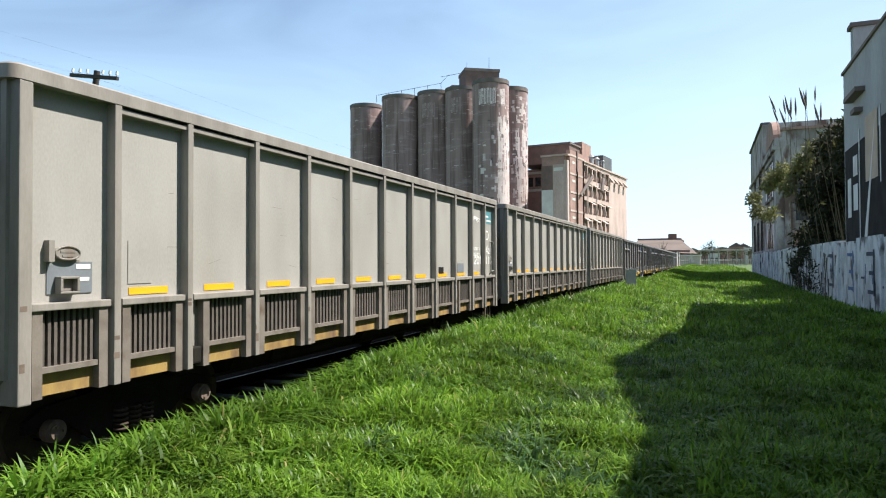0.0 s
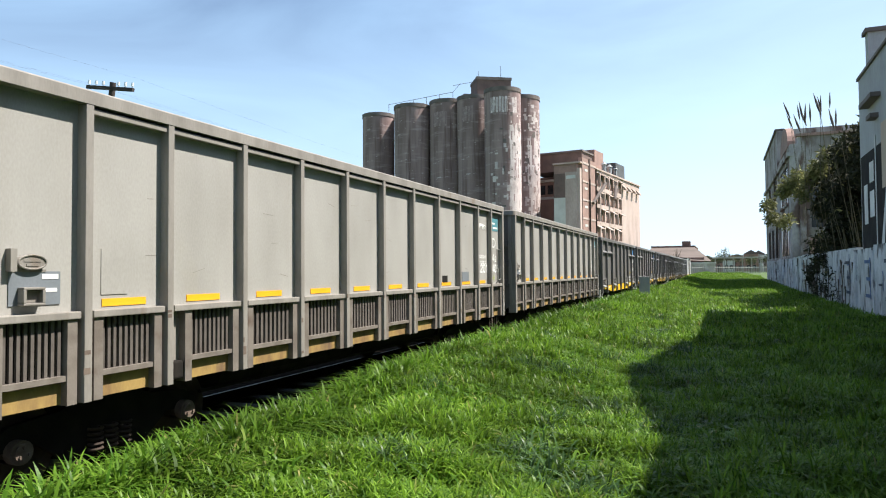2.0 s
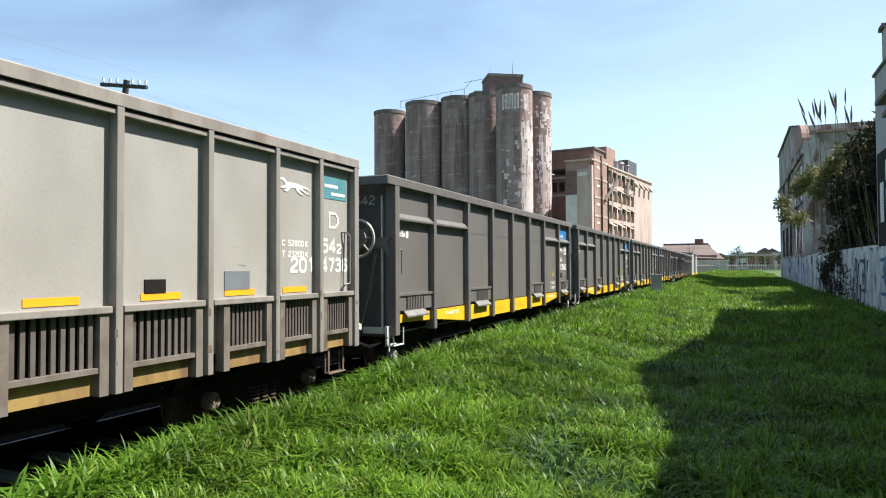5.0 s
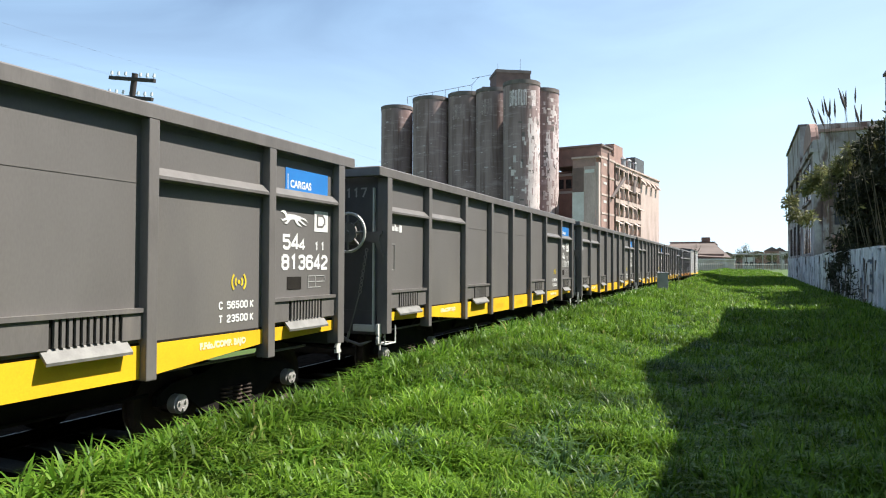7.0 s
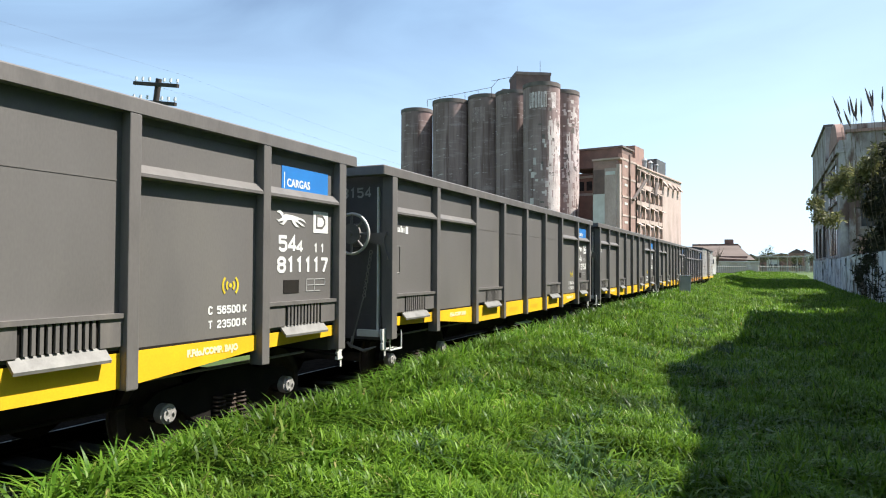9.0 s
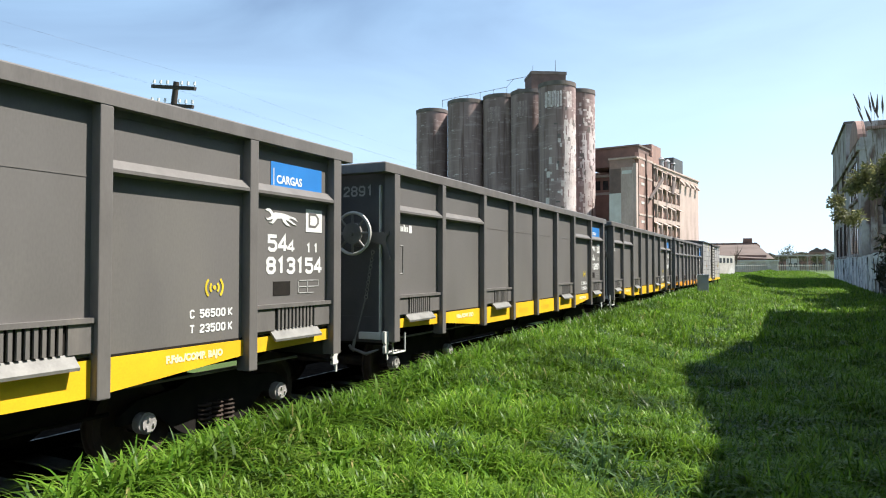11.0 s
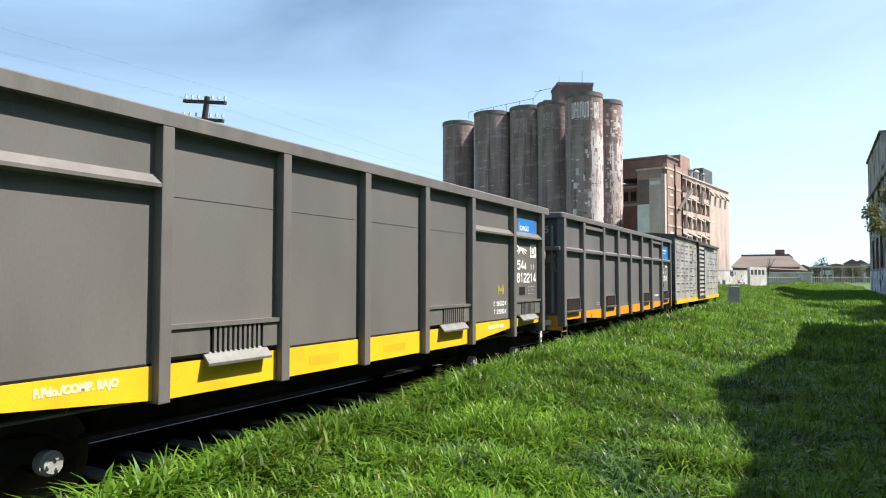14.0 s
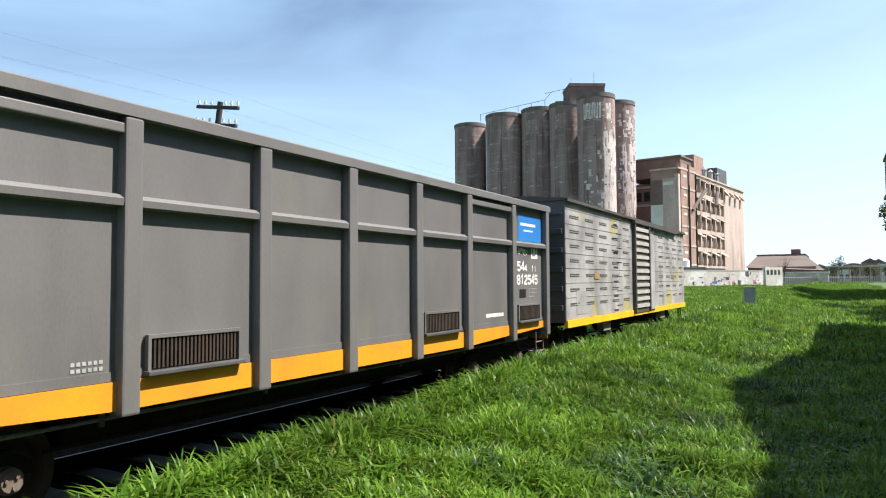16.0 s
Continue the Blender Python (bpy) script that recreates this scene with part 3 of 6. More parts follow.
def shell(w, length, z0, z1, inset, mat, end_mat, t=.06, low=None):
    """Side walls, end walls and floor of an open wagon body; below the height low the walls step in."""
    x = HALF - inset
    h = length / 2
    for s in (-1, 1):
        rows = [(s * (x - t), s * x, -h, h, low or z0, z1)]
        if low:
            rows.append((s * (x - t), s * (x - .03), -h, h, z0, low - .003))
        part("side_wall", boxes(*[(min(r[:2]), max(r[:2]), *r[2:]) for r in rows]), mat, w)
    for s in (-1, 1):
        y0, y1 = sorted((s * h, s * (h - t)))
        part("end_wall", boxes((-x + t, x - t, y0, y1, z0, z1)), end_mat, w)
    part("floor_plate", boxes((-x + t, x - t, -h + t, h - t, z0 + .02, z0 + .1)), BLACK_STEEL, w)
    # black blocks added below the floor to keep the space underneath dark
    for k in (-1, 1):
        bm = bmesh.new()
        prism(bm, [(-1.15, z0), (1.15, z0), (.95, .52), (-.95, .52)], "y", k * 1.65 - 1.5, k * 1.65 + 1.5)
        part("floor_hopper", bm, BLACK_STEEL, w)


def rim(length, z0, z1, out, inner, reach=0.0, corner=.14):
    """The top chord all round the body, its corners rounded."""
    h = length / 2 + reach
    bm = bmesh.new()
    def loop(x, y, r, z):
        pts = []
        for cx, cy, a0 in ((x - r, y - r, 0), (-x + r, y - r, 90), (-x + r, -y + r, 180), (x - r, -y + r, 270)):
            for k in range(5):
                a = radians(a0 + 22.5 * k)
                pts.append(bm.verts.new((cx + r * math.cos(a), cy + r * math.sin(a), z)))
        return pts
    x = HALF + out
    loops = [loop(x, h + out, corner, z0), loop(x, h + out, corner, z1 - .015), loop(x - .015, h + out - .015, corner - .01, z1), loop(x - inner, h + out - inner, .08, z1), loop(x - inner, h + out - inner, .08, z0)]
    n = len(loops[0])
    for a, b in zip(loops, loops[1:] + loops[:1]):
        for i in range(n):
            bm.faces.new((a[i], a[(i + 1) % n], b[(i + 1) % n], b[i]))
    return bm


def grille_mesh(name, w, z0, z1, n, mat, x0, x1):
    rows = []
    for i in range(n):
        y = -w / 2 + w * (i + .5) / n
        rows.append((x0, x1, y - w / n * .25, y + w / n * .25, z0, z1))
    return mesh_of(name, boxes(*rows), mat)


# light grey wagons -------------------------------------------------
L_LEN = 12.55
L_RIBS = [0, .87, 1.77, 2.86, 3.96, 5.07, 6.19, 7.3, 8.41, 9.51, 10.6, 11.5, 12.37]


def maker_oval(y, z):
    """An oval cast plate with a raised rim and two lines of relief, on a bracket."""
    bm = bmesh.new()
    prism(bm, [(y + .125 * math.cos(a), z + .062 * math.sin(a)) for a in np.linspace(0, 2 * math.pi, 21)[:-1]], "x", 1.38, 1.405)
    for k in range(20):
        a, b = 2 * math.pi * k / 20, 2 * math.pi * (k + 1) / 20
        tube(bm, (1.408, y + .115 * math.cos(a), z + .054 * math.sin(a)), (1.408, y + .115 * math.cos(b), z + .054 * math.sin(b)), .007, seg=5)
    box(bm, 1.405, 1.409, y - .07, y + .07, z + .004, z + .022)
    box(bm, 1.405, 1.409, y - .05, y + .05, z - .03, z - .014)
    box(bm, 1.372, 1.43, y - .19, y - .14, z - .07, z + .1)
    box(bm, 1.372, 1.382, y - .16, y + .13, z - .075, z - .055)
    return bm


def light_wagon():
    w = empty("gondola_wagon", pose(TRACK_X, 0, RAIL), "pale grey steel gondola wagon with dusty ribs, rolling on the rails", "wagon", "freight wagons of the train")
    h = L_LEN / 2
    shell(w, L_LEN - .1, .97, 3.3, .10, LIGHT_PAINT, END_PAINT, low=1.5)
    part("top_chord", rim(L_LEN, 3.24, 3.36, .004, .2, .04, .1), RIB_PAINT, w, smooth=True)
    rib = rib_mesh("rib", .79, 3.24, .075, .16, RIB_PAINT, .007)
    wide = rib_mesh("corner_post", .77, 3.24, .115, .2, RIB_PAINT)
    bars = grille_mesh("grille", .56, 1.02, 1.47, 9, GRILLE_BAR, 1.40, 1.425)
    for side in (0, 180):
        turn = pose(0, 0, 0, 0, 0, side)
        face = turn @ pose(.03, 0, 0)
        for i, y in enumerate(L_RIBS):
            shared("corner_post" if i in (0, 12) else "rib", wide if i in (0, 12) else rib, w, turn @ pose(0, (y + .09 - h), 0))
        for i in range(12):
            a, b = L_RIBS[i] + .09 - h, L_RIBS[i + 1] + .09 - h
            m, s = (a + b) / 2, b - a
            off = .14 if i in (2, 9) else 0
            g0, g1 = a + .08 + off, b - .08
            gm = (g0 + g1) / 2
            part("ledge", boxes((1.36, 1.49, a + .06, b - .06, 1.475, 1.535), bevel=.008), RIB_PAINT, w, at=turn)
            part("grille_frame", boxes((1.36, 1.47, g0, g0 + .09, .79, 1.475), (1.36, 1.47, g1 - .09, g1, .79, 1.475), (1.36, 1.46, g0 + .09, g1 - .09, .985, 1.03)), LOW_FRAME, w, at=turn)
            ob = shared("grille", bars, w, turn @ pose(0, gm, 0) @ Matrix.Diagonal((1, (g1 - g0 - .2) / .56, 1, 1)))
            # added black sheet: paints the shade in the gaps between the bars
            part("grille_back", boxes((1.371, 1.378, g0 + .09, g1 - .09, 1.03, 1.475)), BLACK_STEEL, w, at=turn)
            part("kick_plate", boxes((1.372, 1.40, g0 + .09, g1 - .09, .80, .97)), OCHRE, w, at=turn, label="ochre stained steel plate")
            if 0 < i < 11 and not (side and i % 2):
                part("reflector_tape", boxes((1.371, 1.376, m - .24, m + .24, 1.56, 1.625)), REFLECT, w, at=face, label="orange reflective strip")
            if i:
                part("chord_lip", boxes((1.39, 1.48, a + .04, b - .04, 3.168, 3.212), bevel=.005), RIB_PAINT, w, at=turn)
        if side == 0:
            y = L_RIBS[0] + .09 - h
            part("instrument_plate", boxes((1.372, 1.378, y + .25, y + .68, 1.6, 1.86)), GREY_PLATE, w, label="slate grey plate with worn lettering", at=face)
            part("lettering_bars", boxes((1.378, 1.381, y + .52, y + .66, 1.80, 1.84), (1.378, 1.381, y + .50, y + .65, 1.70, 1.73)), WHITE_INK, w, at=face)
            part("valve_box", boxes((1.378, 1.45, y + .32, y + .5, 1.6, 1.62), (1.378, 1.45, y + .32, y + .5, 1.72, 1.74), (1.378, 1.45, y + .32, y + .345, 1.62, 1.72), (1.378, 1.45, y + .475, y + .5, 1.62, 1.72), (1.378, 1.40, y + .345, y + .475, 1.62, 1.72), bevel=.006), RIB_PAINT, w, at=face)
            part("maker_plate", maker_oval(y + .42, 1.93), RIB_PAINT, w, label="oval cast maker's plate", at=face)
            y = L_RIBS[2] + .09 - h
            part("lever_box", boxes((1.36, 1.47, y + .07, y + .2, .83, 1.0), bevel=.02), BLACK_STEEL, w)
            part("door_plate", boxes((1.372, 1.39, y + .08, y + .24, 1.0, 1.4)), RIB_PAINT, w)
            y = L_RIBS[1] + .09 - h
            part("patch_plate", boxes((1.371, 1.376, y + .2, y + .48, 1.66, 2.05)), LIGHT_PAINT, w, at=face)
            y = L_RIBS[8] + .09 - h
            part("vent_plate", boxes((1.371, 1.379, y + .35, y + .6, 1.62, 1.75)), BLACK_STEEL, w, at=face)
            y = L_RIBS[9] + .09 - h
            part("data_plate", boxes((1.371, 1.379, y + .3, y + .7, 1.62, 1.82)), GREY_PLATE, w, at=face)
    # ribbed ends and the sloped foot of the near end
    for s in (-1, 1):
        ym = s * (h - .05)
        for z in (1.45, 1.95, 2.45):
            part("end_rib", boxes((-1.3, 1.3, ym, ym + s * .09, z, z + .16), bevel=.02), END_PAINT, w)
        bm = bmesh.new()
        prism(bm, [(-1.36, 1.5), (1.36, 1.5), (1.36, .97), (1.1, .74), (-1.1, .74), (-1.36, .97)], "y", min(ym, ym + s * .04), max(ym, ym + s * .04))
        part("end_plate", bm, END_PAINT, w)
        for xe in (1.34, -1.40):
            part("edge_angle", boxes((xe, xe + .06, ym - .02 * s, ym + s * .05, .97, 3.24)), RIB_PAINT, w)
    yl = L_RIBS[11] + .09 - h
    part("grab_rail", tubes(((1.48, yl + .71, 1.64), (1.48, yl + .71, 2.28), .013), ((1.40, yl + .62, 2.33), (1.46, yl + .66, 2.33), .013), ((1.46, yl + .66, 2.33), (1.48, yl + .71, 2.28), .013),
                            ((1.40, yl + .60, 1.54), (1.45, yl + .62, 1.62), .013), ((1.45, yl + .62, 1.62), (1.48, yl + .71, 1.64), .013), ((1.43, yl + .62, 1.56), (1.43, yl + .66, 2.33), .009)), CHUTE, w)
    for s in (1,):
        yc = s * (h - .42)
        part("step_iron", boxes((1.36, 1.37, yc - .2, yc - .16, .46, .82), (1.36, 1.37, yc + .16, yc + .2, .46, .82), (1.30, 1.40, yc - .2, yc + .2, .45, .462),
                                (1.30, 1.312, yc - .2, yc - .16, .46, .72), (1.30, 1.312, yc + .16, yc + .2, .46, .72)), RUST_CAP, w)
        bm = bmesh.new()
        prism(bm, [(s * (h - .06), 1.0), (s * (h + .10), .98), (s * (h + .10), 1.06), (s * (h - .06), 1.1)], "x", 1.36, 1.46)
        part("push_block", bm, PALE_METAL, w)
    rs = random.Random(17)
    for i in range(16):
        k = rs.randrange(1, 10)
        y, z = L_RIBS[k] + .3 - h + rs.uniform(0, .55), rs.uniform(1.75, 2.8)
        part("scratch", boxes((1.4002, 1.4012, 0, rs.uniform(.06, .2), 0, rs.uniform(.003, .006))), RIB_PAINT, w, at=pose(0, y, z, rs.uniform(-14, 14)))
    for i in range(13):
        y = L_RIBS[i] + .09 - h
        for q in range(2):
            z = rs.uniform(.8, 1.5)
            part("rust_chip", boxes((1.5, 1.5012, y + rs.uniform(-.05, -.03), y + rs.uniform(-.02, .02), z, z + rs.uniform(.02, .09))), RUST_CAP, w)
    running_gear(w, h, CAP_DULL)
    return w


def light_marks(w, number):
    h = L_LEN / 2
    a, b = L_RIBS[10] + .09 - h, L_RIBS[11] + .09 - h
    x = 1.4025
    running_mark(w, pose(x, a + .15, 2.74), .64, .2, WHITE_INK)
    stencil("C  52800 K", .078, WHITE_INK, w, pose(x, a + .2, 2.11) @ SIDE_TURN, .55, .2, .3)
    stencil("T  23200 K", .078, WHITE_INK, w, pose(x, a + .2, 1.98) @ SIDE_TURN, .55, .2, .3)
    stencil(number[:3], .195, WHITE_INK, w, pose(x, a + .36, 1.79) @ SIDE_TURN, .62, .2, .3)
    stencil(number[3:], .195, WHITE_INK, w, pose(x, b + .13, 1.79) @ SIDE_TURN, .54, .2, .3)
    stencil("54", .195, WHITE_INK, w, pose(x, b + .13, 2.04) @ SIDE_TURN, .62, .2, .3)
    stencil("2", .135, WHITE_INK, w, pose(x, b + .5, 2.04) @ SIDE_TURN, .7, .2, .3)
    flag_mark(w, pose(x, b + .30, 2.37), .22, WHITE_INK)
    part("company_sign", boxes((x - .001, x + .003, b + .17, b + .74, 2.76, 3.05)), TEAL, w, label="teal company sign with pale lettering")
    part("sign_lettering", boxes((x + .003, x + .005, b + .2, b + .52, 2.91, 2.95), (x + .003, x + .005, b + .36, b + .7, 2.81, 2.85)), WHITE_INK, w)
    stencil(number[3:], .155, FADED_INK, w, pose(.62, -h + .048, 2.86) @ END_TURN, .62, .17, .36)


# dark grey wagons --------------------------------------------------
D_LEN = 12.28
D_RIBS = [0, 1.46, 3.12, 4.6, 6.05, 7.5, 8.97, 10.66, 12.1]


def hand_wheel(w, y, x, z, r, spokes=8):
    bm = ring(bmesh.new(), (x, y - .28, z), (0, 1, 0), r, .022, 28, 7)
    bm2 = bmesh.new()
    for i in range(spokes):
        a = 2 * math.pi * i / spokes
        tube(bm2, (x, y - .29, z), (x + r * math.cos(a), y - .28, z + r * math.sin(a)), .022, .016, 8)
    tube(bm2, (x, y - .31, z), (x, y - .26, z), r * .52, seg=20)
    tube(bm2, (x, y - .34, z), (x, y, z), .035, seg=10)
    wheel = part("hand_wheel", bm, PALE_METAL, w, "pale steel brake hand wheel", smooth=True)
    part("spokes", bm2, CHUTE, wheel)
    part("gear_case", boxes((x - .12, x + .10, y - .09, y, z - .18, z + .16), bevel=.03), DARK_RIB, w)
    bm = bmesh.new()
    prism(bm, [(x + .1, z + .02), (x + .36, z + .02), (x + .42, z - .02), (x + .40, z - .1), (x + .46, z - .32), (x + .42, z - .34), (x + .34, z - .16), (x + .1, z - .1)], "y", y - .06, y - .035)
    for bx, bz in ((.42, .0), (.44, -.34)):
        box(bm, x + bx - .03, x + bx + .03, y - .07, y, z + bz - .025, z + bz + .025)
    part("wheel_bracket", bm, DARK_RIB, w)
    bm = bmesh.new()
    zc = z - .26
    for i in range(13):
        c = (x + .2 - .009 * i, y - .08, zc - .052 * i)
        ring(bm, c, (1, 0, 0) if i % 2 else (0, 1, 0), .026, .008, 8, 4)
    part("brake_chain", bm, RIB_PAINT, w)
    xr = x + .08
    part("pull_rod", tubes(((xr, y - .08, zc - .65), (x - .08, y - .1, .80), .011), ((x - .08, y - .1, .82), (x - .1, y - .12, .68), .022), ((x - .14, y - .12, .70), (x + .12, y - .12, .63), .022),
                           ((x + .12, y - .12, .63), (x + .32, y - .12, .70), .026, .008), ((x - .16, y - .12, .74), (x - .08, y - .12, .66), .02)), CHUTE, w)
    part("linkage_plate", boxes((x - .02, x + .34, y - .1, y - .04, .83, .93), bevel=.012), PALE_METAL, w)


def dark_wagon():
    w = empty("gondola_wagon", pose(TRACK_X, 0, RAIL), "dark grey steel gondola wagon with yellow sill, rolling on the rails", "wagon", "freight wagons of the train")
    h = D_LEN / 2
    shell(w, D_LEN - .1, 1.12, 3.18, .10, DARK_PAINT, END_DARK)
    part("top_chord", rim(D_LEN, 3.13, 3.265, .004, .2, .235, .03), DARK_RIB, w, smooth=True)
    rib = rib_mesh("rib", .79, 3.13, .122, .17, DARK_RIB)
    post = rib_mesh("corner_post", .80, 3.13, .15, .17, DARK_RIB)
    bars = grille_mesh("grille", .62, 1.175, 1.40, 10, DARK_RIB, 1.38, 1.405)
    for side in (0, 180):
        turn = pose(0, 0, 0, 0, 0, side)
        face = turn @ pose(.05, 0, 0)
        for i, y in enumerate(D_RIBS):
            end = i in (0, 8)
            shared("corner_post" if end else "rib", post if end else rib, w, turn @ pose(0, y + .09 - h, 0))
        for i in range(8):
            a, b = D_RIBS[i] + .09 - h + .06, D_RIBS[i + 1] + .09 - h - .06
            m = (a + b) / 2
            if i in (0, 1, 6, 7):
                bm = bmesh.new()
                prism(bm, [(1.34, 2.71), (1.37, 2.71), (1.445, 2.63), (1.445, 2.60), (1.34, 2.58)], "y", a, b)
                part("side_ledge", bm, DARK_RIB, w, at=face)
                part("chord_lip", boxes((1.34, 1.36, a, b, 3.07, 3.128)), DARK_RIB, w, at=face)
            else:
                part("weld_seam", boxes((1.349, 1.354, a, b, 2.545, 2.556)), DARK_RIB, w, at=face)
            bm = bmesh.new()
            lo = {0: (.98, .95), 1: (.95, .82), 6: (.82, .95), 7: (.95, .98)}.get(i, (.81, .81))
            prism(bm, [(a, lo[0]), (b, lo[1]), (b, 1.105), (a, 1.105)], "x", 1.352, 1.37)
            # black strip painting the thin shadow line over the proud sill panel
            part("sill_seam", boxes((1.351, 1.356, a, b, 1.108, 1.128)), BLACK_STEEL, w, at=face)
            part("sill_panel", bm, YELLOW, w, at=face, label="bright yellow painted sill panel")
            if i in (0, 2, 5, 7):
                gm = m + (.0 if i in (0, 7) else .12)
                part("grille_ledge", boxes((1.34, 1.42, a, b, 1.40, 1.44)), DARK_RIB, w, at=face)
                shared("grille", bars, w, face @ pose(0, gm, 0))
                # black sheet added behind the bars so their gaps read dark
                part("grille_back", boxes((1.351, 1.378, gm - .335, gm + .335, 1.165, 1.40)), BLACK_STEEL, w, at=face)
                for y0, y1 in ((a, gm - .34), (gm + .34, b)):
                    part("grille_cheek", boxes((1.352, 1.40, y0, y1, 1.165, 1.40)), DARK_RIB, w, at=face)
                bm = bmesh.new()
                prism(bm, [(1.376, 1.172), (1.465, 1.075), (1.46, 1.05), (1.376, 1.135)], "y", gm - .4, gm + .4)
                part("chute_lip", bm, CHUTE, w, at=face, label="worn grey chute lip")
            elif i in (3, 4):
                part("reflector_tape", boxes((1.37, 1.3712, m - .26, m + .26, .89, .985)), REFLECT, w, at=face, label="orange reflective strip")
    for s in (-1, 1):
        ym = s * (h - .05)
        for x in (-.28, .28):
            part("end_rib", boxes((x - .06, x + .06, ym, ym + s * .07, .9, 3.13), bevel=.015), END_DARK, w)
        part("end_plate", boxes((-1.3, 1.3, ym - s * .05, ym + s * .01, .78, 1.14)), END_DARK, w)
        part("edge_bar", boxes((1.25, 1.275, ym, ym + s * .05, .92, 2.98), bevel=.006), PALE_METAL, w)
        yc = s * (h - .3)
        if s < 0:
            part("step_iron", tubes(((1.40, yc - .17, .90), (1.40, yc - .17, .63), .012), ((1.40, yc + .17, .90), (1.40, yc + .17, .63), .012), ((1.40, yc - .17, .63), (1.40, yc + .17, .63), .014),
                                ((1.26, yc - .17, .63), (1.26, yc + .17, .63), .012), ((1.26, yc - .17, .63), (1.40, yc - .17, .63), .01), ((1.26, yc + .17, .63), (1.40, yc + .17, .63), .01)), PALE_METAL, w)
        bm = bmesh.new()
        yp = s * (h + .02)
        prism(bm, [(yp - .06, .95), (yp + .05, .95), (yp + .055, .78), (yp + .03, .75), (yp + .035, .70), (yp + .055, .69), (yp + .055, .66), (yp - .05, .655), (yp - .055, .74), (yp - .03, .77), (yp - .06, .80)], "x", 1.36, 1.40)
        box(bm, 1.372, 1.388, yp + .02, yp + .05, .56, .655)
        part("lock_plate", bm, PALE_METAL, w, "white painted steel lock plate")
        part("uncoupling_rod", tubes(((1.38, yp, .70), (1.36, yp - s * .2, .74), .014), ((1.36, yp - s * .2, .74), (.3, yp - s * .02, .78), .014), seg=7), BLACK_STEEL, w)
    part("brake_pipe", tubes(((1.22, -h + .5, .80), (1.22, h - .5, .80), .016), seg=7), CHUTE, w)
    for yb in (-3.6, -1.2, 1.3, 3.7):
        part("pipe_hanger", boxes((1.21, 1.23, yb - .015, yb + .015, .79, 1.13)), END_DARK, w)
    y0 = D_RIBS[0] + .09 - h
    part("grab_rail", tubes(((1.47, y0 + .2, 1.74), (1.47, y0 + .2, 2.13), .011), ((1.40, y0 + .13, 2.02), (1.44, y0 + .15, 2.13), .011), ((1.44, y0 + .15, 2.13), (1.47, y0 + .2, 2.13), .011), ((1.40, y0 + .11, 1.66), (1.44, y0 + .14, 1.74), .011), ((1.44, y0 + .14, 1.74), (1.47, y0 + .2, 1.74), .011)), CHUTE, w)
    hand_wheel(w, -h + .05, .97, 2.30, .285)
    running_gear(w, h)
    return w


